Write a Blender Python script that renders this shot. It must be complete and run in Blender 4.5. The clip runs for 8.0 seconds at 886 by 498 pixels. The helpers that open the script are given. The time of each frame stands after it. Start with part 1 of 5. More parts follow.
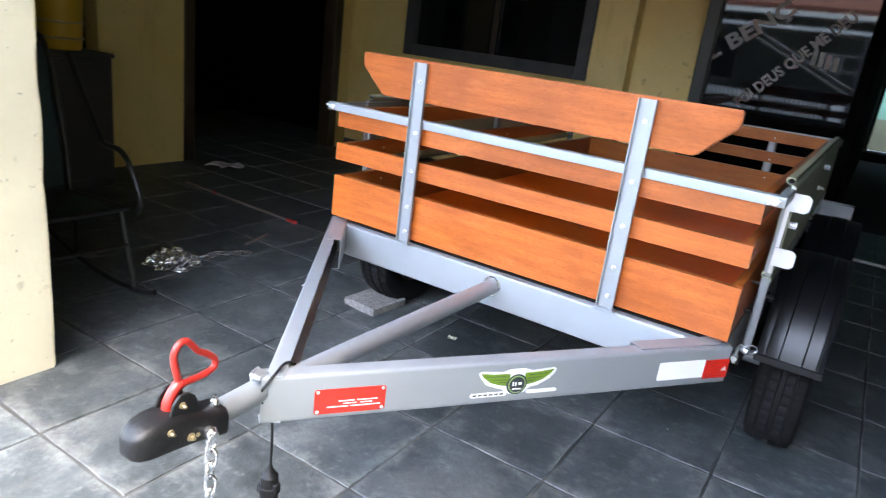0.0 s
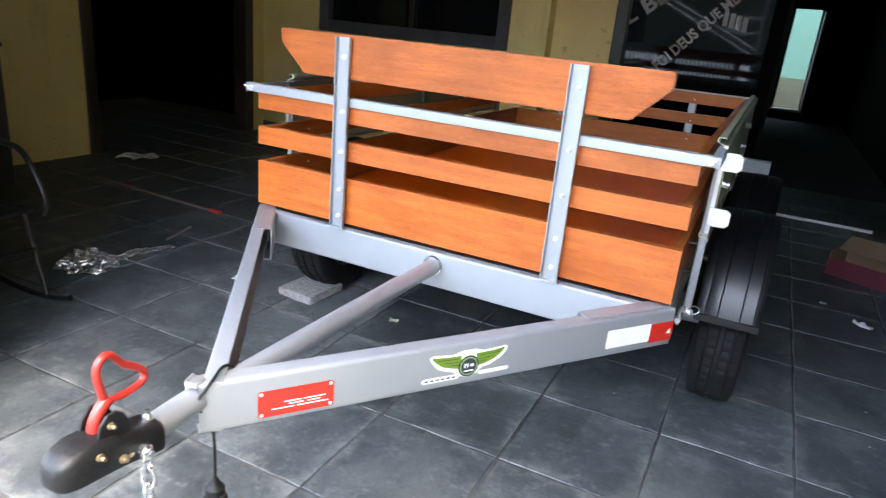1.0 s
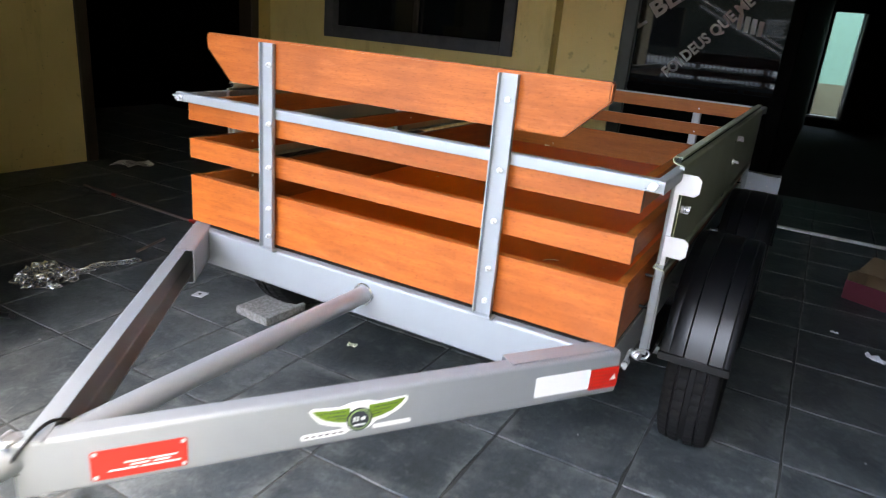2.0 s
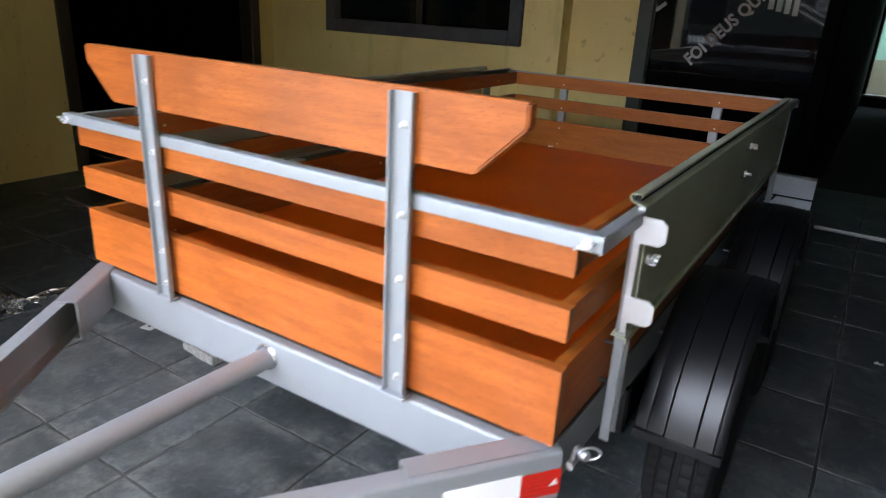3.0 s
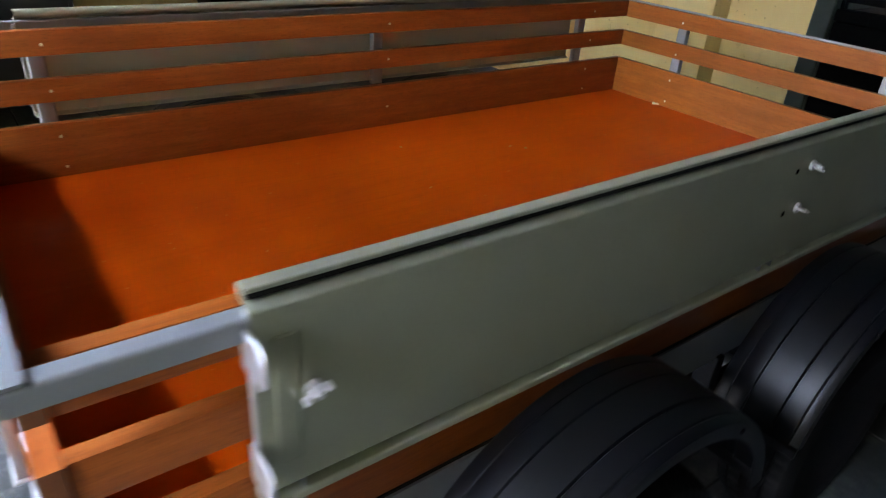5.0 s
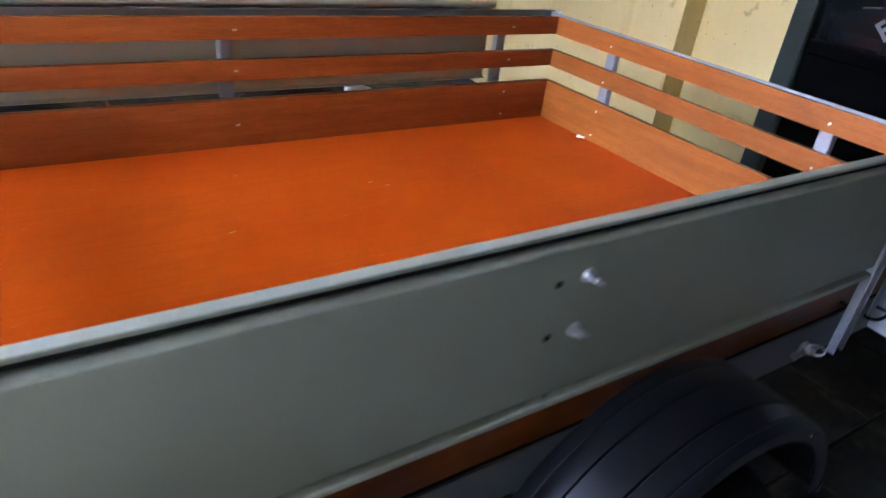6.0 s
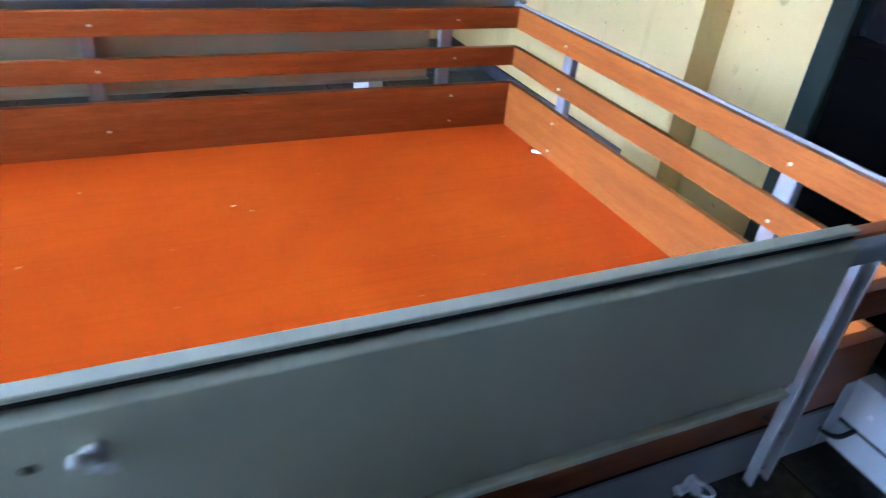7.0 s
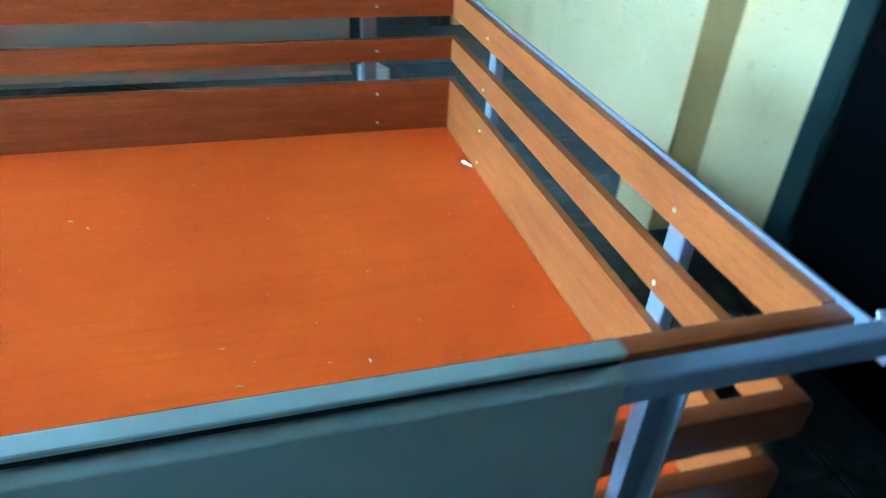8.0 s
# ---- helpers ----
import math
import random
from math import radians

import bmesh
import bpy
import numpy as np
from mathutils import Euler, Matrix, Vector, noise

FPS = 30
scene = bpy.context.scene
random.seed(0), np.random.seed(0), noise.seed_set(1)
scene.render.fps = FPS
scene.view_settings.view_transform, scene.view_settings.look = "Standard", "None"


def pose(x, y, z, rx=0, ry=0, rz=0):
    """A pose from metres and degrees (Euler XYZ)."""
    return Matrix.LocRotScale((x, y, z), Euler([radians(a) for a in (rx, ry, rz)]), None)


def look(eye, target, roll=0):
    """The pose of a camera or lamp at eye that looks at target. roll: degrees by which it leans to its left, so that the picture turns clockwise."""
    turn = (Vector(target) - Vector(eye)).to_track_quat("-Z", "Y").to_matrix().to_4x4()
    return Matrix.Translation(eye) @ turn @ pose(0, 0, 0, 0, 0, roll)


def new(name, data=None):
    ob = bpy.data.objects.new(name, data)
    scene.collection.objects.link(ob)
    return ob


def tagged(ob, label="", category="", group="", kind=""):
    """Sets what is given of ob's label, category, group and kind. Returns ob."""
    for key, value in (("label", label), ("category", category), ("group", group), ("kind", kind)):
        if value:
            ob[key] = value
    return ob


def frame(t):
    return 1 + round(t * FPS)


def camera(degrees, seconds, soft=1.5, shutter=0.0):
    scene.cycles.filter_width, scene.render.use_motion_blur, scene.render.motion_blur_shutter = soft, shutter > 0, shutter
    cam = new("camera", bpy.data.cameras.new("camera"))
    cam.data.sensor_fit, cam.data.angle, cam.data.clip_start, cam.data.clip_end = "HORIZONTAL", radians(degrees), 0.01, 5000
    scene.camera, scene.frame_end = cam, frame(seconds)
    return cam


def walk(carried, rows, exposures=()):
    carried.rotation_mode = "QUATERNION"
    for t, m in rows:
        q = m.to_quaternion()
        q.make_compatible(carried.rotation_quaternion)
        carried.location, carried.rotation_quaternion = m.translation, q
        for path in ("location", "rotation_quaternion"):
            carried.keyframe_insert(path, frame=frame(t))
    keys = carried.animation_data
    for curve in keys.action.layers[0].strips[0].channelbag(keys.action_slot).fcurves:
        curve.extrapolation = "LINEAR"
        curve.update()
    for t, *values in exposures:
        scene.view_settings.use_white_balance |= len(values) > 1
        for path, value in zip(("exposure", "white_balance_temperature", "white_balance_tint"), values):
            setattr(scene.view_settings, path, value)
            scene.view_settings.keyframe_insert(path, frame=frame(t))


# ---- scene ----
cam = camera(67.6, 8.0, soft=1.15, shutter=0.6)
PATH = [
    (0, (0.9, -1.834, 1.277), (-0.087, -0.205, 0.664), 7.4),
    (0.5, (0.862, -1.828, 1.257), (-0.013, -0.137, 0.644), 6.3),
    (1, (0.845, -1.788, 1.263), (0.056, -0.072, 0.607), 5.5),
    (1.2, (0.863, -1.754, 1.254), (0.096, -0.028, 0.595), 5.4),
    (2.3, (1.036, -1.309, 1.29), (0.105, 0.335, 0.634), 4.9),
    (2.5, (1.026, -1.205, 1.29), (0.084, 0.429, 0.624), 4.5),
    (3, (1.07, -0.967, 1.328), (0.074, 0.621, 0.632), 3.1),
    (3.5, (1.21, -0.706, 1.364), (0.04, 0.732, 0.613), 6.0),
    (4, (1.267, -0.483, 1.348), (-0.008, 0.816, 0.52), 5.0),
    (4.5, (1.269, -0.223, 1.378), (-0.016, 0.974, 0.419), 5.1),
    (4.7, (1.272, -0.13, 1.369), (-0.052, 1.017, 0.404), 4.5),
    (5.8, (1.296, 0.54, 1.391), (-0.128, 1.56, 0.426), 6.3),
    (6, (1.276, 0.695, 1.397), (-0.135, 1.723, 0.422), 7.4),
    (6.5, (1.241, 1.035, 1.42), (-0.259, 1.915, 0.433), 5.0),
    (7, (1.228, 1.397, 1.427), (-0.295, 2.149, 0.371), 5.7),
    (7.5, (1.136, 1.694, 1.401), (-0.335, 2.457, 0.281), 4.7),
    (8, (1.107, 1.976, 1.397), (-0.479, 2.477, 0.286), 3.5),
]
EXPO = [(0.0, 4.7, 7300, 11), (1.2, 4.75, 7700, 11), (2.5, 4.65, 8400, 12), (3.4, 4.65, 8000, 11), (4.0, 4.85, 7500, 10), (4.5, 5.15, 7700, 13), (4.7, 5.3, 7700, 13), (6.0, 6.38, 6450, 25), (6.5, 6.70, 5650, 15), (7.0, 6.93, 5450, 18), (7.6, 7.05, 5200, 4), (8.0, 7.05, 4220, -11)]
walk(cam, [(t, look(eye, target, roll)) for t, eye, target, roll in PATH], EXPO)
SKY, SUN = 0.15, 0.5

# ---- world and light ----
world = bpy.data.worlds.new("sky")
scene.world = world
world.use_nodes = True
wn = world.node_tree
wn.nodes.clear()
sky = wn.nodes.new("ShaderNodeTexSky")
sky.sky_type = "NISHITA"
sky.sun_disc = False
sky.sun_elevation = radians(64)
sky.sun_rotation = radians(169)
sky.air_density, sky.dust_density, sky.ozone_density = 1.0, 1.2, 1.0
bg = wn.nodes.new("ShaderNodeBackground")
bg.inputs["Strength"].default_value = SKY
wo = wn.nodes.new("ShaderNodeOutputWorld")
wn.links.new(sky.outputs["Color"], bg.inputs["Color"])
wn.links.new(bg.outputs["Background"], wo.inputs["Surface"])
sun_data = bpy.data.lights.new("sun", "SUN")
sun_data.energy, sun_data.angle, sun_data.color = SUN, radians(24), (1.0, 0.985, 0.965)
sun = new("sun", sun_data)
sun.matrix_world = look((0.6, -3.1, 6.6), (0, 0, 0))


# ---- materials ----
def rgb(c):
    return (c[0], c[1], c[2], 1.0)


class Mat:
    """A node material with a Principled shader and a few shorthands."""

    def __init__(self, name, base, rough=0.5, metal=0.0, coat=0.0):
        self.m = bpy.data.materials.new(name)
        self.m.use_nodes = True
        self.t = self.m.node_tree
        self.p = next(n for n in self.t.nodes if n.type == "BSDF_PRINCIPLED")
        self.p.inputs["Base Color"].default_value = rgb(base)
        self.p.inputs["Roughness"].default_value = rough
        self.p.inputs["Metallic"].default_value = metal
        if coat:
            self.p.inputs["Coat Weight"].default_value = coat
            self.p.inputs["Coat Roughness"].default_value = 0.12
        self.co = self.t.nodes.new("ShaderNodeTexCoord")

    def link(self, a, b):
        self.t.links.new(a, b)

    def noise(self, scale, detail=4.0, rough=0.55, stretch=None, source="Object"):
        n = self.t.nodes.new("ShaderNodeTexNoise")
        n.inputs["Scale"].default_value = scale
        n.inputs["Detail"].default_value = detail
        n.inputs["Roughness"].default_value = rough
        if stretch:
            mp = self.t.nodes.new("ShaderNodeMapping")
            mp.inputs["Scale"].default_value = stretch
            self.link(self.co.outputs[source], mp.inputs["Vector"])
            self.link(mp.outputs["Vector"], n.inputs["Vector"])
        else:
            self.link(self.co.outputs[source], n.inputs["Vector"])
        return n.outputs["Fac"]

    def ramp(self, fac, stops):
        r = self.t.nodes.new("ShaderNodeValToRGB")
        el = r.color_ramp.elements
        while len(el) < len(stops):
            el.new(0.5)
        for e, (pos, c) in zip(el, stops):
            e.position = pos
            e.color = rgb(c) if not isinstance(c, float) else (c, c, c, 1)
        self.link(fac, r.inputs["Fac"])
        return r.outputs["Color"]

    def mix(self, fac, a, b, mode="MIX"):
        n = self.t.nodes.new("ShaderNodeMix")
        n.data_type, n.blend_type = "RGBA", mode
        ins = [i for i in n.inputs if i.enabled]
        for sock, v in zip(ins, (fac, a, b)):
            if isinstance(v, float):
                sock.default_value = v
            elif isinstance(v, tuple):
                sock.default_value = rgb(v)
            else:
                self.link(v, sock)
        return [o for o in n.outputs if o.enabled][0]

    def math(self, op, a, b=None):
        n = self.t.nodes.new("ShaderNodeMath")
        n.operation = op
        for i, v in enumerate((a, b)):
            if v is None:
                continue
            if isinstance(v, (int, float)):
                n.inputs[i].default_value = v
            else:
                self.link(v, n.inputs[i])
        return n.outputs[0]

    def random(self):
        return self.t.nodes.new("ShaderNodeObjectInfo").outputs["Random"]

    def colour(self, out):
        self.link(out, self.p.inputs["Base Color"])

    def rough(self, out):
        self.link(out, self.p.inputs["Roughness"])

    def bump(self, out, strength=0.2, dist=0.01):
        b = self.t.nodes.new("ShaderNodeBump")
        b.inputs["Strength"].default_value = strength
        b.inputs["Distance"].default_value = dist
        self.link(out, b.inputs["Height"])
        self.link(b.outputs["Normal"], self.p.inputs["Normal"])
        return self


def wood(name, axis, light, dark, rough=0.36, coat=0.25, blotchy=0.55):
    """Stained and varnished timber; axis: 0 or 1, the way the grain runs."""
    w = Mat(name, light, rough, coat=coat)
    w.p.inputs["Specular IOR Level"].default_value = 0.3
    s = [14.0, 14.0, 14.0]
    s[axis] = 0.9
    grain = w.noise(3.2, 8.0, 0.66, stretch=tuple(s))
    f = [60.0, 60.0, 60.0]
    f[axis] = 2.0
    fine = w.noise(3.0, 4.0, 0.7, stretch=tuple(f))
    k = [2.6, 2.6, 2.6]
    k[axis] = 1.1
    blotch = w.noise(1.6, 3.0, 0.5, stretch=tuple(k))
    c = w.ramp(grain, [(0.30, dark), (0.62, light)])
    mid = tuple(0.5 * (a + b) for a, b in zip(light, dark))
    c = w.mix(w.ramp(fine, [(0.38, 0.55), (0.58, 0.0)]), c, mid)
    c = w.mix(w.ramp(blotch, [(0.45, 0.0), (0.75, blotchy)]), c, tuple(v * 0.72 for v in dark))
    figure = w.noise(9.0, 6.0, 0.7, stretch=tuple(0.35 if i == axis else 1.0 for i in range(3)))
    c = w.mix(w.ramp(figure, [(0.46, 0.0), (0.64, 1.15 * blotchy)]), c, tuple(u * 0.8 for u in dark))
    knots = w.noise(5.5, 3.0, 0.5, stretch=tuple(0.45 if i == axis else 1.0 for i in range(3)))
    c = w.mix(w.ramp(knots, [(0.70, 0.0), (0.78, blotchy)]), c, tuple(u * 0.35 for u in dark))
    pores = w.noise(260.0, 3.0, 0.6, stretch=tuple(0.25 if i == axis else 1.0 for i in range(3)))
    c = w.mix(w.ramp(pores, [(0.34, 0.8 * blotchy), (0.44, 0.0)]), c, tuple(u * 0.5 for u in dark))
    fleck = w.noise(46.0, 5.0, 0.7, stretch=tuple(0.16 if i == axis else 1.0 for i in range(3)))
    c = w.mix(w.ramp(fleck, [(0.56, 0.0), (0.70, 0.75 * blotchy)]), c, tuple(u * 0.62 for u in dark))
    c = w.mix(w.ramp(fleck, [(0.30, 0.55 * blotchy), (0.43, 0.0)]), c, tuple(min(1.0, u * 1.12 + 0.035) for u in light))
    worn = w.noise(7.0, 8.0, 0.78, stretch=tuple(0.6 if i == axis else 1.0 for i in range(3)))
    c = w.mix(w.ramp(worn, [(0.60, 0.0), (0.70, 0.5 * blotchy)]), c, tuple(u * 0.9 + 0.06 for u in light))
    hs = w.t.nodes.new("ShaderNodeHueSaturation")
    w.link(c, hs.inputs["Color"])
    v = w.math("MULTIPLY_ADD", w.random(), 0.26)
    v.node.inputs[2].default_value = 0.86
    w.link(v, hs.inputs["Value"])
    w.colour(hs.outputs["Color"])
    w.rough(w.ramp(blotch, [(0.3, rough - 0.06), (0.7, rough + 0.12)]))
    w.bump(fine, 0.12, 0.004)
    return w.m


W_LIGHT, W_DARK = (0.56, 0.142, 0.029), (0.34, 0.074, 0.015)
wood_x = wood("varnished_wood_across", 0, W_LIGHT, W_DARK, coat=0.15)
# Same timber as in front; side and rear shade is put into darker tones.
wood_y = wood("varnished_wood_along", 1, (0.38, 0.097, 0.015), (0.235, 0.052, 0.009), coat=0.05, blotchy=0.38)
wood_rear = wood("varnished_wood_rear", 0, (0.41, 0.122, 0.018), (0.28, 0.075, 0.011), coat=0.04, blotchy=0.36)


def plywood():
    """Smooth varnished plywood: soft cloudy stain, faint long grain, pale scuffs and dust."""
    w = Mat("varnished_plywood", (0.66, 0.09, 0.004), 0.34, coat=0.04)
    w.p.inputs["Specular IOR Level"].default_value = 0.10
    cloud = w.noise(1.7, 4.0, 0.55)
    swirl = w.noise(3.4, 5.0, 0.6, stretch=(1.6, 0.7, 1.0))
    grain = w.noise(3.0, 5.0, 0.6, stretch=(26.0, 1.2, 1.0))
    c = w.ramp(cloud, [(0.34, (0.58, 0.068, 0.003)), (0.66, (0.72, 0.102, 0.004))])
    c = w.mix(w.ramp(swirl, [(0.52, 0.0), (0.74, 0.32)]), c, (0.47, 0.047, 0.002))
    c = w.mix(w.ramp(grain, [(0.50, 0.0), (0.72, 0.22)]), c, (0.46, 0.042, 0.002))
    scuff = w.noise(7.0, 7.0, 0.72, stretch=(1.0, 1.6, 1.0))
    c = w.mix(w.ramp(scuff, [(0.64, 0.0), (0.76, 0.16)]), c, (0.72, 0.30, 0.14))
    specks = w.noise(60.0, 2.0, 0.5)
    c = w.mix(w.ramp(specks, [(0.745, 0.0), (0.775, 0.5)]), c, (0.70, 0.36, 0.20))
    w.colour(c)
    w.rough(w.ramp(cloud, [(0.3, 0.32), (0.7, 0.38)]))
    w.bump(cloud, 0.05, 0.004)
    return w.m


wood_bed = plywood()
wood_end = wood("sawn_end_grain", 2, (0.30, 0.105, 0.040), (0.19, 0.062, 0.024), rough=0.5, coat=0.1)


def silver(name, base, rough, metal):
    s = Mat(name, base, rough, metal)
    big = s.noise(2.3, 5.0)
    small = s.noise(90.0, 2.0)
    s.colour(s.mix(s.ramp(big, [(0.35, 0.0), (0.7, 0.5)]), base, tuple(v * 0.78 for v in base)))
    s.rough(s.ramp(big, [(0.3, rough - 0.05), (0.7, rough + 0.1)]))
    s.bump(small, 0.06, 0.002)
    return s.m


steel = silver("silver_painted_steel", (0.325, 0.345, 0.36), 0.46, 0.4)
bumper_paint = silver("pale_blue_grey_paint", (0.50, 0.53, 0.56), 0.40, 0.45)
gate_paint = silver("silver_painted_sheet", (0.47, 0.49, 0.365), 0.42, 0.45)
bolt_zinc = Mat("dull_bright_zinc", (0.62, 0.61, 0.59), 0.4, 0.45).m
zinc = Mat("bright_zinc", (0.72, 0.73, 0.75), 0.24, 0.95).m
brass = Mat("yellow_zinc", (0.42, 0.33, 0.20), 0.35, 0.8).m
nut_zinc = Mat("worn_zinc", (0.78, 0.78, 0.80), 0.28, 0.5).m
galv = silver("galvanised_steel", (0.62, 0.63, 0.65), 0.36, 0.85)

m = Mat("black_cast_iron", (0.008, 0.008, 0.009), 0.46)
m.p.inputs["Specular IOR Level"].default_value = 0.32
m.bump(m.noise(85.0, 5.0, 0.65), 0.45, 0.004)
iron = m.m
m = Mat("red_dipped_plastic", (0.38, 0.024, 0.018), 0.34)
m.bump(m.noise(60.0, 2.0), 0.08, 0.002)
red_grip = m.m
m = Mat("black_rubber", (0.009, 0.009, 0.010), 0.75)
m.p.inputs["Specular IOR Level"].default_value = 0.3
m.colour(m.mix(m.ramp(m.noise(9.0, 5.0), [(0.4, 0.0), (0.75, 0.5)]), (0.005, 0.005, 0.006), (0.015, 0.0145, 0.014)))
m.bump(m.noise(180.0, 2.0), 0.15, 0.002)
rubber = m.m
m = Mat("black_plastic", (0.0025, 0.003, 0.0045), 0.4)
m.p.inputs["Specular IOR Level"].default_value = 0.5
m.rough(m.ramp(m.noise(7.0, 5.0), [(0.3, 0.36), (0.7, 0.42)]))
m.bump(m.noise(220.0, 2.0), 0.10, 0.001)
fender_black = m.m
m = Mat("cable_black", (0.008, 0.008, 0.009), 0.55)
m.p.inputs["Specular IOR Level"].default_value = 0.25
cable_black = m.m
white_tape = Mat("white_reflective_tape", (0.86, 0.86, 0.86), 0.35)
brick_pat = white_tape.noise(500.0, 1.0)
white_tape.bump(brick_pat, 0.1, 0.001)
white_tape = white_tape.m
red_tape = Mat("red_reflective_tape", (0.66, 0.02, 0.012), 0.3).m
sticker_white = Mat("white_vinyl", (0.80, 0.81, 0.80), 0.4).m
sticker_green = Mat("green_vinyl", (0.13, 0.22, 0.02), 0.4).m
sticker_dark = Mat("dark_vinyl", (0.02, 0.025, 0.035), 0.4).m
sticker_pale = Mat("pale_green_vinyl", (0.25, 0.36, 0.14), 0.4).m
plate_red = Mat("red_plate", (0.52, 0.036, 0.024), 0.35, 0.2).m
rivet_m = Mat("aluminium_rivet", (0.7, 0.7, 0.7), 0.35, 0.6).m

# slate tiles
def slate_mat(name, dusty):
    """Dark riven slate; dusty: with a pale broken film of dust along a tile's edges."""
    s = Mat(name, (0.06, 0.065, 0.07), 0.5)
    s.p.inputs["Specular IOR Level"].default_value = 0.25
    off = s.t.nodes.new("ShaderNodeCombineXYZ")
    r = s.random()
    s.link(s.math("MULTIPLY", r, 83.0), off.inputs[0])
    s.link(s.math("MULTIPLY", r, 47.0), off.inputs[1])
    add = s.t.nodes.new("ShaderNodeVectorMath")
    s.link(s.co.outputs["Object"], add.inputs[0])
    s.link(off.outputs[0], add.inputs[1])

    def own(scale, detail, rough):
        n = s.t.nodes.new("ShaderNodeTexNoise")
        n.inputs["Scale"].default_value, n.inputs["Detail"].default_value, n.inputs["Roughness"].default_value = scale, detail, rough
        s.link(add.outputs[0], n.inputs["Vector"])
        return n.outputs["Fac"]

    cloud, patch, grit, scuff = own(3.2, 9.0, 0.70), own(6.0, 9.0, 0.74), own(60.0, 6.0, 0.7), own(24.0, 8.0, 0.75)
    c = s.ramp(cloud, [(0.30, (0.038, 0.045, 0.048)), (0.52, (0.062, 0.073, 0.077)), (0.72, (0.094, 0.107, 0.112))])
    c = s.mix(s.ramp(patch, [(0.50, 0.0), (0.62, 0.65)]), c, (0.150, 0.164, 0.167))
    c = s.mix(s.ramp(patch, [(0.32, 0.7), (0.45, 0.0)]), c, (0.018, 0.021, 0.022))
    c = s.mix(s.ramp(scuff, [(0.56, 0.0), (0.68, 0.45)]), c, (0.20, 0.205, 0.205))
    c = s.mix(s.ramp(grit, [(0.35, 0.35), (0.6, 0.0)]), c, (0.022, 0.025, 0.026))
    if dusty:
        sep = s.t.nodes.new("ShaderNodeSeparateXYZ")
        s.link(s.co.outputs["Object"], sep.inputs[0])
        edge = s.math("MAXIMUM", s.math("ABSOLUTE", sep.outputs[0]), s.math("ABSOLUTE", sep.outputs[1]))
        edge = s.math("ADD", edge, s.math("MULTIPLY", s.math("SUBTRACT", patch, 0.5), 0.14))
        film = s.ramp(edge, [(0.160, 0.0), (0.207, 0.78)])
        broken = s.ramp(own(5.0, 8.0, 0.75), [(0.46, 0.0), (0.60, 1.0)])
        c = s.mix(s.math("MULTIPLY", film, broken), c, (0.19, 0.195, 0.19))
    drift = s.t.nodes.new("ShaderNodeTexNoise")
    drift.inputs["Scale"].default_value, drift.inputs["Detail"].default_value, drift.inputs["Roughness"].default_value = 1.9, 9.0, 0.68
    drift.inputs["Distortion"].default_value = 0.8
    s.link(s.t.nodes.new("ShaderNodeNewGeometry").outputs["Position"], drift.inputs["Vector"])
    c = s.mix(s.ramp(drift.outputs["Fac"], [(0.50, 0.0), (0.66, 0.42)]), c, (0.150, 0.155, 0.150))
    c = s.mix(s.ramp(drift.outputs["Fac"], [(0.33, 0.45), (0.46, 0.0)]), c, (0.026, 0.029, 0.030))
    hs = s.t.nodes.new("ShaderNodeHueSaturation")
    s.link(c, hs.inputs["Color"])
    v = s.math("MULTIPLY_ADD", s.random(), 0.32)
    v.node.inputs[2].default_value = 0.88
    s.link(v, hs.inputs["Value"])
    s.colour(hs.outputs["Color"])
    s.rough(s.ramp(patch, [(0.3, 0.36), (0.7, 0.62)]))
    h = s.math("ADD", s.math("MULTIPLY", grit, 0.35), scuff)
    s.bump(s.math("ADD", h, patch), 0.5, 0.006)
    return s.m


slate, slate_far = slate_mat("slate", True), slate_mat("slate_outer", False)
m = Mat("slate_joint", (0.14, 0.14, 0.135), 0.85)
jn = m.noise(1.1, 5.0, 0.6)
c = m.ramp(jn, [(0.42, (0.024, 0.025, 0.025)), (0.60, (0.115, 0.116, 0.112))])
m.colour(m.mix(m.ramp(m.noise(16.0, 4.0), [(0.4, 0.0), (0.65, 0.7)]), c, (0.045, 0.045, 0.043)))
m.bump(m.noise(70.0, 4.0), 0.3, 0.003)
grout = m.m


def plaster(name, base, stain, strength=0.5):
    p = Mat(name, base, 0.78)
    p.p.inputs["Specular IOR Level"].default_value = 0.2
    big = p.noise(0.9, 6.0, 0.6)
    streak = p.noise(2.2, 6.0, 0.65, stretch=(2.4, 2.4, 0.5))
    fine = p.noise(38.0, 5.0, 0.6)
    c = p.mix(p.ramp(big, [(0.4, 0.0), (0.72, strength)]), base, stain)
    c = p.mix(p.ramp(streak, [(0.58, 0.0), (0.8, strength)]), c, tuple(v * 0.62 for v in stain))
    spots = p.noise(9.0, 3.0, 0.5)
    c = p.mix(p.ramp(spots, [(0.70, 0.0), (0.76, 0.5)]), c, tuple(v * 0.45 for v in stain))
    specks = p.noise(34.0, 2.0, 0.5)
    c = p.mix(p.ramp(specks, [(0.70, 0.0), (0.75, 0.55)]), c, tuple(v * 0.4 for v in stain))
    p.colour(c)
    p.bump(p.math("ADD", fine, p.math("MULTIPLY", big, 2.0)), 0.3, 0.006)
    return p.m


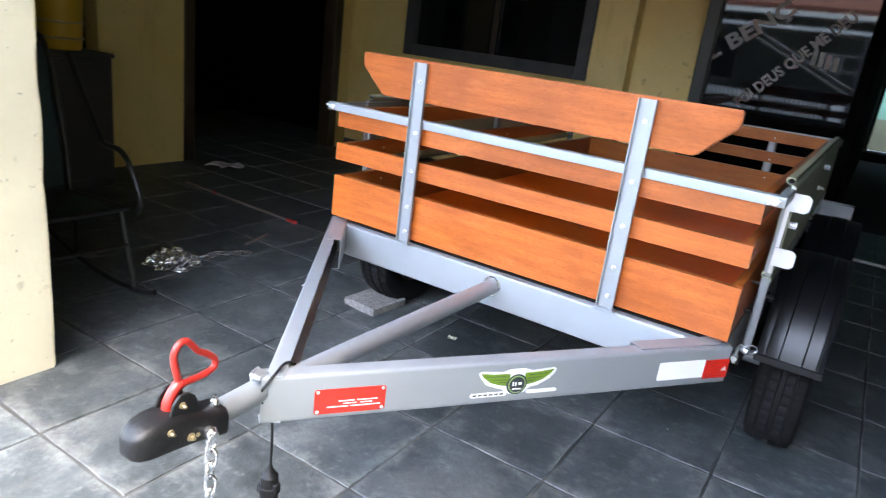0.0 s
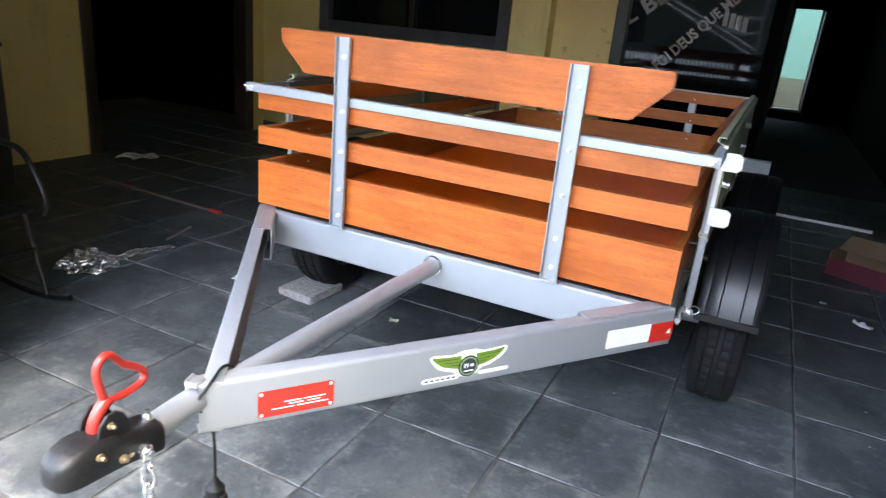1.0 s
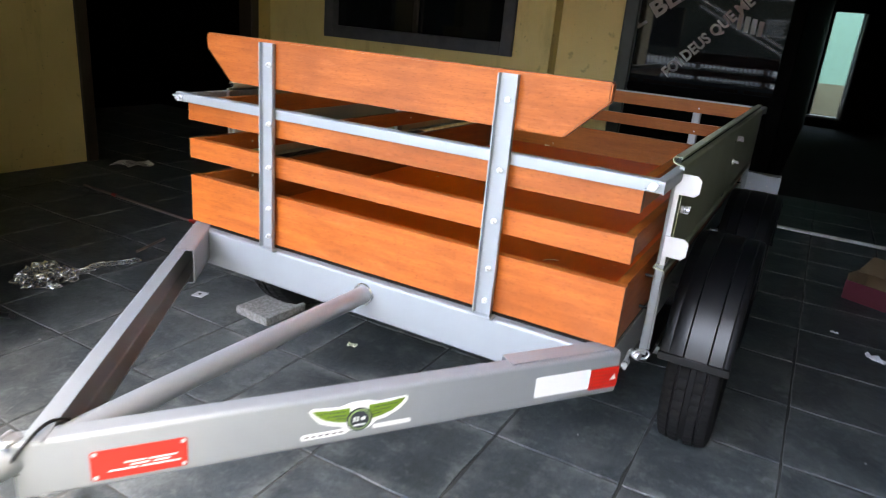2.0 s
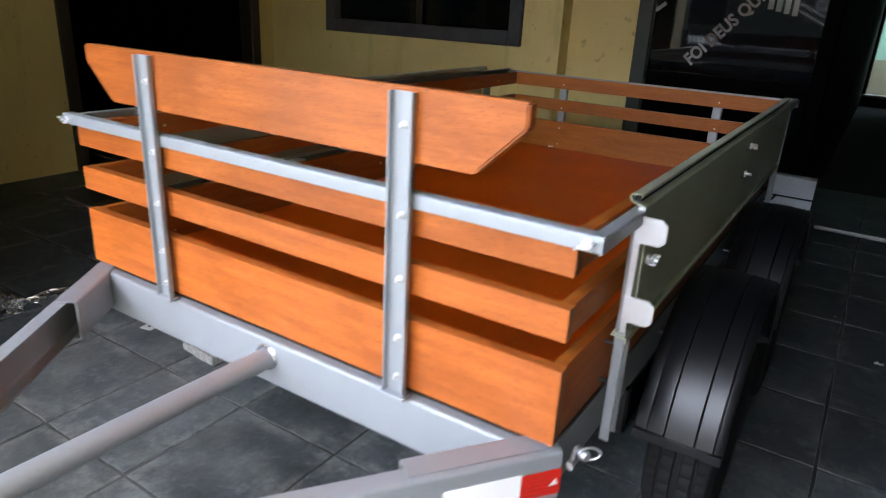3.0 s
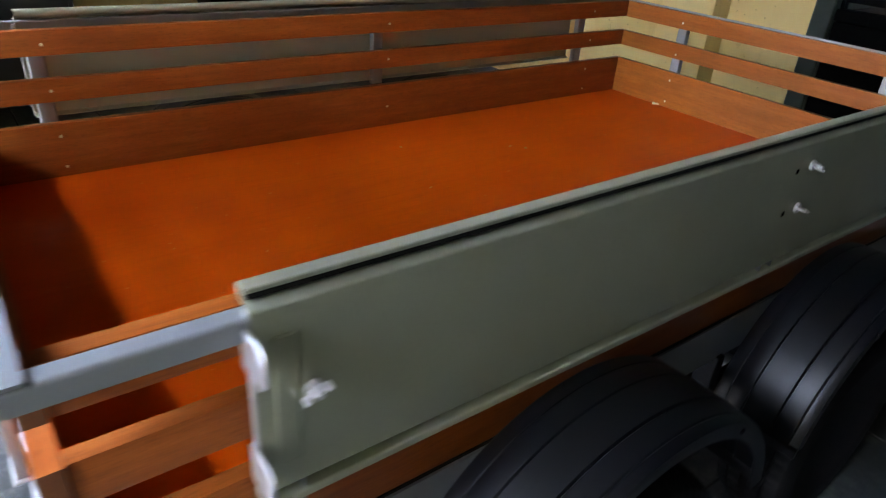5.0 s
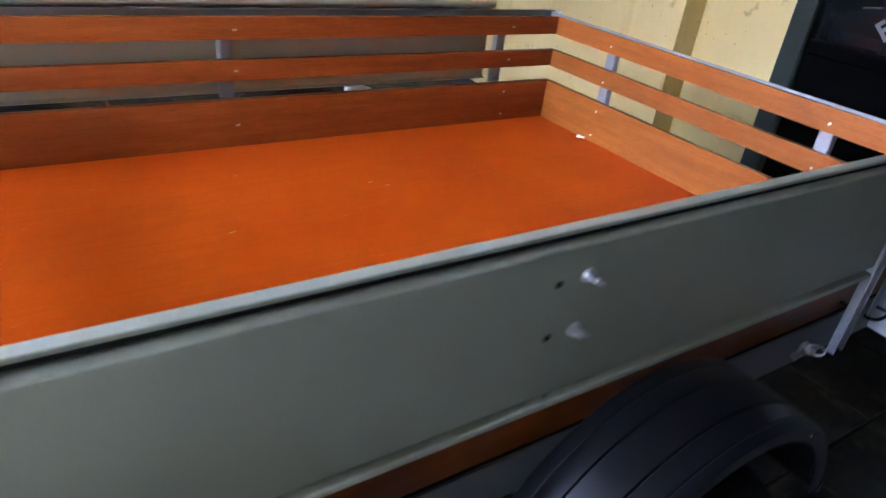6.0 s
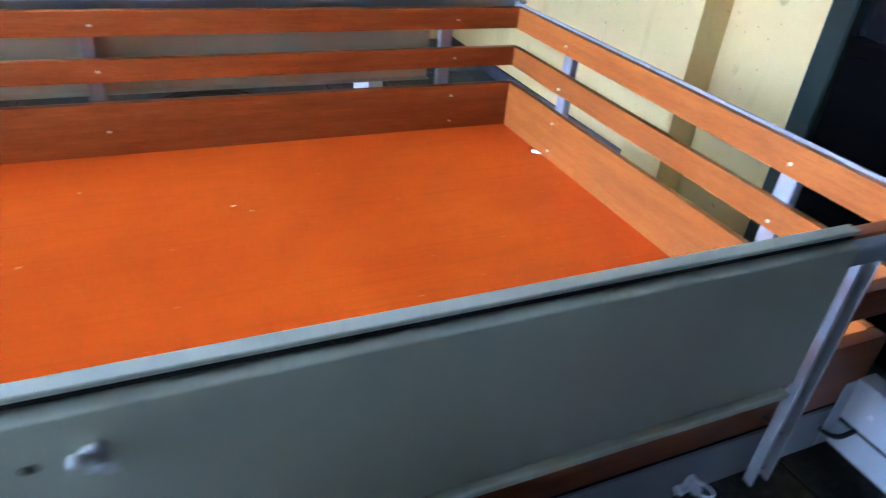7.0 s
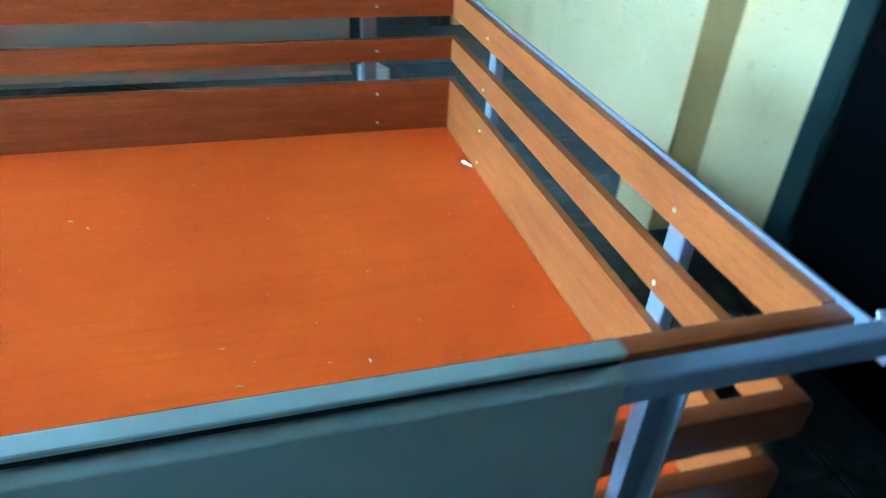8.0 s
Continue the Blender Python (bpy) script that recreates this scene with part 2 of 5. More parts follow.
yellow_wall = plaster("yellow_plaster", (0.75, 0.575, 0.255), (0.60, 0.44, 0.17))
olive_wall = plaster("olive_plaster", (0.11, 0.102, 0.062), (0.08, 0.07, 0.042))
street_wall = plaster("weathered_street_plaster", (0.030, 0.032, 0.024), (0.014, 0.018, 0.012), 0.8)
cream_wall = plaster("cream_plaster", (0.74, 0.655, 0.46), (0.50, 0.43, 0.29), 0.75)
# Near-black: the passage's deep shade is put into this colour; gate sheets share it.
dark_wall = plaster("shade_dark_plaster", (0.009, 0.010, 0.009), (0.006, 0.007, 0.006))
cyan_wall = plaster("turquoise_plaster", (0.024, 0.064, 0.054), (0.018, 0.049, 0.040))
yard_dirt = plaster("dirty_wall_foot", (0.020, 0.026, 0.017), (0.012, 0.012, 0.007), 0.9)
# Ceiling is out of view; its low albedo is there to limit bounce.
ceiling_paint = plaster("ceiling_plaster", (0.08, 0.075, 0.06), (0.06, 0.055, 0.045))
concrete = plaster("concrete", (0.30, 0.29, 0.27), (0.22, 0.21, 0.2))
m = Mat("dark_green_paint", (0.012, 0.030, 0.024), 0.42)
m.colour(m.ramp(m.noise(6.0, 5.0), [(0.3, (0.009, 0.017, 0.011)), (0.75, (0.018, 0.030, 0.020))]))
green_paint = m.m
m = Mat("dark_grey_frame_paint", (0.055, 0.055, 0.062), 0.5)
m.colour(m.ramp(m.noise(7.0, 5.0), [(0.3, (0.045, 0.045, 0.05)), (0.75, (0.085, 0.083, 0.088))]))
frame_paint = m.m
m = Mat("brown_stained_frame", (0.035, 0.022, 0.014), 0.5)
m.bump(m.noise(4.0, 6.0, 0.6, stretch=(10.0, 10.0, 0.8)), 0.2, 0.003)
brown_paint = m.m
# Near-black base puts the dark of unlit rooms into the colour; door trim too.
m = Mat("shade_and_trim_black", (0.0022, 0.0022, 0.0022), 0.9)
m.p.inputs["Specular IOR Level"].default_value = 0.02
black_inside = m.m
# Cement toned down: the gloom on the passage floor is in its colour.
m = Mat("shade_dark_cement", (0.030, 0.032, 0.030), 0.95)
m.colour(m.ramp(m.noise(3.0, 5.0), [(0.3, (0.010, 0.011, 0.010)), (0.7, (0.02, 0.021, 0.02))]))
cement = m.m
m = Mat("dark_glass", (0.006, 0.007, 0.008), 0.03)
m.p.inputs["IOR"].default_value = 1.5
dark_glass = m.m
letter_vinyl = Mat("grey_letter_vinyl", (0.30, 0.29, 0.28), 0.6).m
m = Mat("chair_cord_green", (0.010, 0.030, 0.030), 0.5)
m.bump(m.noise(2.0, 3.0, 0.5, stretch=(3.0, 90.0, 90.0)), 0.4, 0.005)
cord_green = m.m
chair_metal = Mat("black_tube_enamel", (0.012, 0.012, 0.013), 0.28, 0.1).m
m = Mat("cabinet_dark_grey", (0.045, 0.042, 0.045), 0.55)
m.colour(m.ramp(m.noise(3.0, 5.0), [(0.3, (0.035, 0.033, 0.036)), (0.75, (0.06, 0.056, 0.058))]))
cabinet_grey = m.m
yellow_plastic = Mat("yellow_plastic", (0.55, 0.33, 0.02), 0.4).m
m = Mat("rough_concrete_block", (0.34, 0.335, 0.32), 0.95)
m.colour(m.ramp(m.noise(70.0, 6.0, 0.7), [(0.3, (0.16, 0.155, 0.15)), (0.7, (0.46, 0.45, 0.43))]))
m.bump(m.noise(90.0, 5.0, 0.7), 0.9, 0.01)
block_grey = m.m
paper_white = Mat("crumpled_paper", (0.62, 0.62, 0.64), 0.8).m
pale_leaf = Mat("pale_dry_leaf", (0.42, 0.43, 0.30), 0.8).m
m = Mat("cardboard", (0.25, 0.165, 0.09), 0.8)
m.bump(m.noise(30.0, 4.0), 0.2, 0.003)
cardboard = m.m
magenta_print = Mat("magenta_print", (0.13, 0.016, 0.030), 0.6).m
red_paint = Mat("red_pole_paint", (0.50, 0.03, 0.025), 0.4).m
pole_metal = silver("worn_metal_pole", (0.26, 0.20, 0.18), 0.45, 0.4)
m = Mat("roof_tile_red", (0.36, 0.10, 0.05), 0.8)
m.colour(m.ramp(m.noise(8.0, 5.0), [(0.3, (0.15, 0.045, 0.025)), (0.7, (0.26, 0.085, 0.045))]))
roof_red = m.m
white_metal = Mat("white_gate_enamel", (0.82, 0.82, 0.80), 0.5).m
m = Mat("asphalt", (0.045, 0.045, 0.047), 0.9)
m.colour(m.ramp(m.noise(40.0, 6.0, 0.7), [(0.3, (0.03, 0.03, 0.031)), (0.7, (0.06, 0.06, 0.062))]))
asphalt = m.m


# ---- mesh helpers ----
def finish(name, bm, mat, parent=None, label="", smooth=False):
    bmesh.ops.recalc_face_normals(bm, faces=bm.faces[:])
    me = bpy.data.meshes.new(name)
    bm.to_mesh(me)
    bm.free()
    for mm in (mat if isinstance(mat, (list, tuple)) else [mat]):
        me.materials.append(mm)
    if smooth:
        for p in me.polygons:
            p.use_smooth = True
        me.set_sharp_from_angle(angle=radians(38))
    ob = new(name, me)
    if parent is not None:
        ob.parent = parent
        ob.matrix_parent_inverse = parent.matrix_world.inverted()
    if label:
        tagged(ob, label)
    return ob


def part(name, bm, mat, parent, label="", smooth=False):
    return finish(name, bm, mat, parent, label, smooth)


def share(ob, m, parent):
    """Another object on the same mesh, as a part of the same thing."""
    o = bpy.data.objects.new(ob.name.split(".")[0], ob.data)
    scene.collection.objects.link(o)
    o.parent = parent
    o.matrix_parent_inverse = parent.matrix_world.inverted()
    o.matrix_basis = m
    return o


def empty(name, at=(0, 0, 0), label="", category="", group="", kind=""):
    e = new(name)
    e.empty_display_size = 0.1
    e.matrix_world = Matrix.Translation(at)
    e.location = at
    bpy.context.view_layer.update()
    return tagged(e, label, category, group, kind)


def box(bm, x0, x1, y0, y1, z0, z1, bev=0.0, seg=1, m=None):
    vs = [bm.verts.new((x, y, z)) for x in (x0, x1) for y in (y0, y1) for z in (z0, z1)]
    fs = [bm.faces.new([vs[i] for i in q]) for q in ((0, 1, 3, 2), (4, 6, 7, 5), (0, 4, 5, 1), (2, 3, 7, 6), (0, 2, 6, 4), (1, 5, 7, 3))]
    if m is not None:
        bmesh.ops.transform(bm, matrix=m, verts=vs)
    if bev:
        es = list({e for f in fs for e in f.edges})
        bmesh.ops.bevel(bm, geom=es, offset=bev, segments=seg, affect="EDGES", profile=0.6)
    return bm


def prism(bm, outline, origin, u, v, w, length, bev=0.0):
    """An outline of (a, b) in the plane of u and v, drawn out along w."""
    o, u, v, w = Vector(origin), Vector(u), Vector(v), Vector(w)
    a = [bm.verts.new(o + u * p + v * q) for p, q in outline]
    b = [bm.verts.new(o + u * p + v * q + w * length) for p, q in outline]
    n = len(outline)
    fs = [bm.faces.new(a), bm.faces.new(list(reversed(b)))]
    for i in range(n):
        fs.append(bm.faces.new((a[i], b[i], b[(i + 1) % n], a[(i + 1) % n])))
    if bev:
        bmesh.ops.bevel(bm, geom=list({e for f in fs for e in f.edges}), offset=bev, segments=1, affect="EDGES")
    return bm


def sheet(points, t):
    """The outline of a bent sheet of thickness t along a line of points."""
    pts = [Vector((p[0], p[1])) for p in points]
    left, right = [], []
    for i, p in enumerate(pts):
        d0 = (pts[i] - pts[i - 1]).normalized() if i else (pts[1] - pts[0]).normalized()
        d1 = (pts[i + 1] - pts[i]).normalized() if i < len(pts) - 1 else d0
        n0, n1 = Vector((-d0.y, d0.x)), Vector((-d1.y, d1.x))
        n = n0 + n1
        n = n / max(n.dot(n0), 0.3)
        left.append(p + n * (t / 2))
        right.append(p - n * (t / 2))
    return [tuple(p) for p in left + right[::-1]]


def rounded(points, r, n=4):
    """The same line of points with its inner corners turned into arcs of radius r."""
    P = [Vector(p) for p in points]
    out = [P[0]]
    for a, b, c in zip(P, P[1:], P[2:]):
        u, w = (a - b), (c - b)
        k = min(r, u.length * 0.45, w.length * 0.45)
        p, q = b + u.normalized() * k, b + w.normalized() * k
        for i in range(n + 1):
            s = i / n
            out.append(p * (1 - s) ** 2 + b * (2 * s * (1 - s)) + q * s ** 2)
    out.append(P[-1])
    return [tuple(p) for p in out]


def sweep(bm, pts, r, seg=8, closed=False, cap=True):
    """A round bar of radius r along the points."""
    pts = [Vector(p) for p in pts]
    n = len(pts)
    rings = []
    up = None
    for i in range(n):
        if closed:
            d = (pts[(i + 1) % n] - pts[i - 1]).normalized()
        else:
            d = (pts[min(i + 1, n - 1)] - pts[max(i - 1, 0)]).normalized()
        if up is None:
            up = d.orthogonal().normalized()
        up = (up - d * up.dot(d)).normalized()
        side = d.cross(up)
        rr = r[i] if isinstance(r, (list, tuple)) else r
        rings.append([bm.verts.new(pts[i] + (up * math.cos(2 * math.pi * k / seg) + side * math.sin(2 * math.pi * k / seg)) * rr) for k in range(seg)])
    last = n if closed else n - 1
    for i in range(last):
        a, b = rings[i], rings[(i + 1) % n]
        sh = 0
        if closed and i == n - 1:
            sh = min(range(seg), key=lambda s: (a[0].co - b[s].co).length)
        for k in range(seg):
            bm.faces.new((a[k], a[(k + 1) % seg], b[(k + 1 + sh) % seg], b[(k + sh) % seg]))
    if cap and not closed:
        bm.faces.new(rings[0][::-1])
        bm.faces.new(rings[-1])
    return bm


def smooth_line(pts, n=6, closed=False):
    """A Catmull-Rom line through the points."""
    P = [Vector(p) for p in pts]
    k = len(P)
    out = []
    for i in range(k if closed else k - 1):
        p0 = P[(i - 1) % k] if closed or i else P[0]
        p1, p2 = P[i], P[(i + 1) % k]
        p3 = P[(i + 2) % k] if closed or i + 2 < k else P[-1]
        for j in range(n):
            t = j / n
            out.append(0.5 * (2 * p1 + (p2 - p0) * t + (2 * p0 - 5 * p1 + 4 * p2 - p3) * t * t + (3 * p1 - p0 - 3 * p2 + p3) * t ** 3))
    if not closed:
        out.append(P[-1])
    return out


def lathe(bm, prof, centre, axis="x", seg=48, wobble=None):
    """Turns (along, radius) points round an axis through centre."""
    c = Vector(centre)
    rings = []
    for i in range(seg):
        a = 2 * math.pi * i / seg
        ring = []
        for j, (h, r) in enumerate(prof):
            rr = r + (wobble(i, j) if wobble else 0.0)
            if axis == "x":
                p = Vector((h, rr * math.cos(a), rr * math.sin(a)))
            elif axis == "y":
                p = Vector((rr * math.cos(a), h, rr * math.sin(a)))
            else:
                p = Vector((rr * math.cos(a), rr * math.sin(a), h))
            ring.append(bm.verts.new(c + p))
        rings.append(ring)
    for i in range(seg):
        a, b = rings[i], rings[(i + 1) % seg]
        for j in range(len(prof) - 1):
            bm.faces.new((a[j], b[j], b[j + 1], a[j + 1]))
    for j, rev in ((0, True), (len(prof) - 1, False)):
        if prof[j][1] > 1e-5:
            ring = [r[j] for r in rings]
            bm.faces.new(ring[::-1] if rev else ring)
    return bm


def rod(bm, p0, p1, r, seg=10):
    return sweep(bm, [p0, p1], r, seg)


def text_mesh(body, size, depth=0.0005):
    cu = bpy.data.curves.new("lettering", "FONT")
    cu.body, cu.size, cu.extrude = body, size, depth
    cu.resolution_u, cu.offset = 3, size * 0.035
    tmp = bpy.data.objects.new("lettering", cu)
    scene.collection.objects.link(tmp)
    bpy.context.view_layer.update()
    me = bpy.data.meshes.new_from_object(tmp.evaluated_get(bpy.context.evaluated_depsgraph_get()))
    bpy.data.objects.remove(tmp)
    bpy.data.curves.remove(cu)
    return me


NB = bmesh.new

# ---- the place: walls, ceiling, openings ----
Y_BACK, Y_PIL, X_LEFT, X_RIGHT, H_CEIL = 3.68, 3.47, -3.87, 2.10, 2.75


def wall(name, boxes, mat, label):
    bm = NB()
    for b in boxes:
        box(bm, *b)
    return tagged(finish(name, bm, mat), label, "wall", kind="structure")


# back wall with its window, up to the corner beside the dark door
WX0, WX1, WZ0, WZ1 = -3.17, -1.265, 1.06, 2.15
wall("wall_north", [(X_LEFT - 0.15, WX0, Y_BACK, Y_BACK + 0.16, 0, H_CEIL), (WX1, -0.95, Y_BACK, Y_BACK + 0.16, 0, H_CEIL), (-0.95, -0.357, Y_BACK - 0.06, Y_BACK + 0.16, 0, H_CEIL),
                    (WX0, WX1, Y_BACK, Y_BACK + 0.16, 0, WZ0), (WX0, WX1, Y_BACK, Y_BACK + 0.16, WZ1, H_CEIL)],
     yellow_wall, "yellow painted plaster wall with stains and a window")
wall("wall_pilaster", [(-1.125, -0.853, Y_PIL - 0.004, Y_BACK - 0.063, 0, H_CEIL), (-1.125, -0.953, Y_BACK - 0.063, Y_BACK - 0.003, 0, H_CEIL)], yellow_wall, "yellow painted pilaster standing proud of the wall")
# left wall with the wide dark doorway and a small dark window
wall("wall_west", [(X_LEFT - 0.16, X_LEFT, 1.645, 1.66, 0, H_CEIL), (X_LEFT - 0.16, X_LEFT, 3.50, Y_BACK - 0.003, 0, H_CEIL),
                   (X_LEFT - 0.16, X_LEFT, 0.955, 1.645, 0, H_CEIL), (X_LEFT - 0.16, X_LEFT, -1.2, 0.955, 0, 0.80),
                   (X_LEFT - 0.16, X_LEFT, -1.2, 0.955, 1.9, H_CEIL), (X_LEFT - 0.16, X_LEFT, -1.2, -0.2, 0.80, 1.9),
                   (X_LEFT - 0.16, X_LEFT, 1.66, 3.50, 2.2, H_CEIL)],
     yellow_wall, "yellow painted plaster wall with a dark doorway")
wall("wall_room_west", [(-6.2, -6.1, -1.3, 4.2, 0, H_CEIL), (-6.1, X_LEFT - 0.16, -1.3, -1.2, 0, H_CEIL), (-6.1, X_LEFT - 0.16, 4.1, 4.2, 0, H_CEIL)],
     black_inside, "room walls behind the doorway, coloured near-black for the missing light")
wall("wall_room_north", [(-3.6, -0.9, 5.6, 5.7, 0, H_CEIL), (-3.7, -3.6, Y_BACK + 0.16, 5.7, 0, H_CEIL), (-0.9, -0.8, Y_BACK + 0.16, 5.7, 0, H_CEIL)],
     black_inside, "room walls behind the window, coloured near-black for the missing light")
# right side and the passage leading back
# Unseen wall; length and olive tone are set for the light on the gate.
wall("wall_east", [(X_RIGHT, X_RIGHT + 0.15, -6.5, 0.9, 0, 3.4)], olive_wall, "unseen dark olive plastered side wall, added to block and bounce light")
# Near-black from y=0.9 on, so that the gate's rear gets less bounce.
wall("wall_passage_east", [(X_RIGHT, X_RIGHT + 0.15, 0.9, 13.2, 0, H_CEIL)], dark_wall, "wall along the passage, its deep shade put into a near-black colour")
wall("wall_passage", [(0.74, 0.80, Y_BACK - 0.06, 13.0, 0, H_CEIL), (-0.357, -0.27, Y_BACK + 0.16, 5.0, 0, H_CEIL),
                      (-0.27, 0.74, 4.9, 5.0, 0, H_CEIL)], dark_wall, "wall between the glass door and the passage, near-black for shade")
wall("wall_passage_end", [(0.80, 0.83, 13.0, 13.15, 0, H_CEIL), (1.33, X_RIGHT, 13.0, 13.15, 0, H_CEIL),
                          (0.83, 1.33, 13.0, 13.15, 0, 0.20), (0.83, 1.33, 13.0, 13.15, 2.04, H_CEIL)], dark_wall, "end wall of the passage with a doorway, near-black for shade")
wall("wall_yard", [(-0.5, 4.0, 14.9, 15.05, 0, 3.2)], cyan_wall, "turquoise painted yard wall with dirt at its foot")

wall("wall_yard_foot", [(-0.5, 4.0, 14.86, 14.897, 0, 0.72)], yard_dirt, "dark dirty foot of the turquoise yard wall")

# Unseen slab; the front edge is placed to shape the incoming sky light.
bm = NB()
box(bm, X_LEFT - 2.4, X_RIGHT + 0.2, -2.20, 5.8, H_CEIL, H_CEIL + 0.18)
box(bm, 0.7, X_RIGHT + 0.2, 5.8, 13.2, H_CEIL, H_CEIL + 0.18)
tagged(finish("ceiling", bm, ceiling_paint), "plain plastered porch ceiling slab, unseen and kept dark to cut bounced light", "ceiling", kind="structure")

# Boxes right of x = 1.3 are unseen, added to hold daylight off that side.
wall("wall_south", [(X_LEFT - 0.16, -1.73, -1.20, -1.04, 0, H_CEIL), (1.34, X_RIGHT, -1.20, -1.04, 0, H_CEIL), (1.60, 1.75, -6.5, -1.20, 0, 2.6)], cream_wall, "cream plastered front wall beside the porch opening; unseen right parts added to block light")

# the porch column by the street
bm = NB()
box(bm, -1.72, -1.272, -1.22, -0.752, 0.0, H_CEIL)
bmesh.ops.subdivide_edges(bm, edges=[e for e in bm.edges if abs(e.verts[0].co.z - e.verts[1].co.z) > 1], cuts=90)
bmesh.ops.bevel(bm, geom=[e for e in bm.edges if abs(e.verts[0].co.z - e.verts[1].co.z) > 0.01], offset=0.010, segments=2, affect="EDGES")
for v in bm.verts:
    n1 = Vector((noise.noise(v.co * 5), noise.noise(v.co * 5 + Vector((7, 0, 0))), 0)) * 0.006
    chip = max(0.0, noise.noise(Vector((v.co.x * 3, v.co.y * 3, v.co.z * 11))) - 0.22) * 0.010
    inward = Vector((-1.496 - v.co.x, -0.986 - v.co.y, 0)).normalized()
    v.co += n1 + inward * chip
tagged(finish("column", bm, cream_wall), "cream plastered porch column with chipped edges", "column", kind="structure")

# low skirting along the yellow walls
bm = NB()
box(bm, X_LEFT + 0.003, -1.128, Y_BACK - 0.018, Y_BACK - 0.003, 0, 0.09, 0.003)
box(bm, -0.850, -0.36, Y_BACK - 0.078, Y_BACK - 0.063, 0, 0.09, 0.003)
tagged(finish("baseboard", bm, frame_paint), "dark grey skirting at the foot of the wall", "baseboard", kind="structure")

# window: frame, sill, dark pane
win = empty("window_1", ((WX0 + WX1) / 2, Y_BACK, WZ0), "window with a dark grey frame and unlit panes", "window", kind="structure")
fw = 0.095
for nm, b in (("window_frame", (WX0 + fw, WX1 - fw, Y_BACK - 0.03, Y_BACK + 0.06, WZ0 - 0.01, WZ0 + fw)),
              ("window_frame", (WX0 + fw, WX1 - fw, Y_BACK - 0.03, Y_BACK + 0.06, WZ1 - fw, WZ1 + 0.01)),
              ("window_frame", (WX0 - 0.01, WX0 + fw, Y_BACK - 0.03, Y_BACK + 0.06, WZ0 - 0.01, WZ1 + 0.01)),
              ("window_frame", (WX1 - fw, WX1 + 0.01, Y_BACK - 0.03, Y_BACK + 0.06, WZ0 - 0.01, WZ1 + 0.01))):
    part(nm, box(NB(), *b, 0.006), frame_paint, win)
wmid = (WX0 + WX1) / 2
part("mullion", box(NB(), wmid - 0.02, wmid + 0.02, Y_BACK + 0.02, Y_BACK + 0.055, WZ0 + fw, WZ1 - fw, 0.004), brown_paint, win)
for a, b in ((WX0 + fw, wmid - 0.02), (wmid + 0.02, WX1 - fw)):
    part("pane", box(NB(), a, b, Y_BACK + 0.07, Y_BACK + 0.076, WZ0 + fw, WZ1 - fw), dark_glass, win, "dark reflecting glass pane")

# door frames of the wide doorway
door = empty("door_1", (X_LEFT, 2.58, 0), "open dark doorway with a brown wooden frame", "doorway", kind="structure")
part("jamb", box(NB(), X_LEFT - 0.14, X_LEFT + 0.025, 1.66, 1.75, 0, 2.2, 0.006), brown_paint, door)
part("jamb", box(NB(), X_LEFT - 0.14, X_LEFT + 0.025, 3.40, 3.50, 0, 2.2, 0.006), brown_paint, door)
part("lintel", box(NB(), X_LEFT - 0.14, X_LEFT + 0.025, 1.75, 3.40, 2.1, 2.2, 0.006), brown_paint, door)

# glass door with lettering
GY = 3.56
gd = empty("door_2", (0.2, GY, 0), "tall dark glass door with slanting grey lettering", "door", kind="structure")
part("door_frame", box(NB(), -0.354, -0.255, GY - 0.05, GY + 0.10, 0, 2.5, 0.008), green_paint, gd, "dark green painted metal upright")
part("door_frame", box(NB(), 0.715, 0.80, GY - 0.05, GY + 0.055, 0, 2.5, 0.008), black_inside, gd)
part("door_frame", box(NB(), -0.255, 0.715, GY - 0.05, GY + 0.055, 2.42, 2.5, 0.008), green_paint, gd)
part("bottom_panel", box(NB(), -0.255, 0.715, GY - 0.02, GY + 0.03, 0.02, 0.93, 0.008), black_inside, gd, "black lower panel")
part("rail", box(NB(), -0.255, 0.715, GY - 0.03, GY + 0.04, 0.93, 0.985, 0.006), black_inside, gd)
part("pane", box(NB(), -0.255, 0.715, GY, GY + 0.008, 0.985, 2.42), dark_glass, gd, "dark mirror-like glass pane")


def lettering(body, size, at, angle, width=None):
    me = text_mesh(body, size)
    xs = [v.co.x for v in me.vertices]
    k = width / (max(xs) - min(xs)) if width else 1.0
    me.transform(Matrix.Translation(at) @ Matrix.Rotation(radians(-angle), 4, "Y") @ Matrix.Rotation(radians(90), 4, "X") @ Matrix.Diagonal((k, 1, 1, 1)))
    me.materials.append(letter_vinyl)
    ob = new("lettering", me)
    ob.parent, ob.matrix_parent_inverse = gd, gd.matrix_world.inverted()
    return ob


lettering("FOI DEUS QUE ME DEU", 0.105, (0.015, GY - 0.004, 1.035), 48.5, 0.90)
lettering("BEN\u00c7", 0.150, (-0.142, GY - 0.004, 1.425), 38.5, 0.47)
bm = NB()
for o in ([(0, 0), (0.075, 0), (0.075, 0.022), (0, 0.022)], [(0, 0.026), (0.024, 0.026), (0.024, 0.085), (0, 0.085)]):
    d = Vector((math.cos(radians(38.5)), 0, math.sin(radians(38.5))))
    prism(bm, o, (-0.248, GY - 0.005, 1.345), d, (-d.z, 0, d.x), (0, 1, 0), 0.002)
part("lettering_bar", bm, letter_vinyl, gd)
bm = NB()
for i in range(4):
    box(bm, 0.40 + 0.045 * i, 0.43 + 0.045 * i, GY - 0.005, GY - 0.003, 1.39 - 0.01 * i, 1.49 - 0.012 * i)
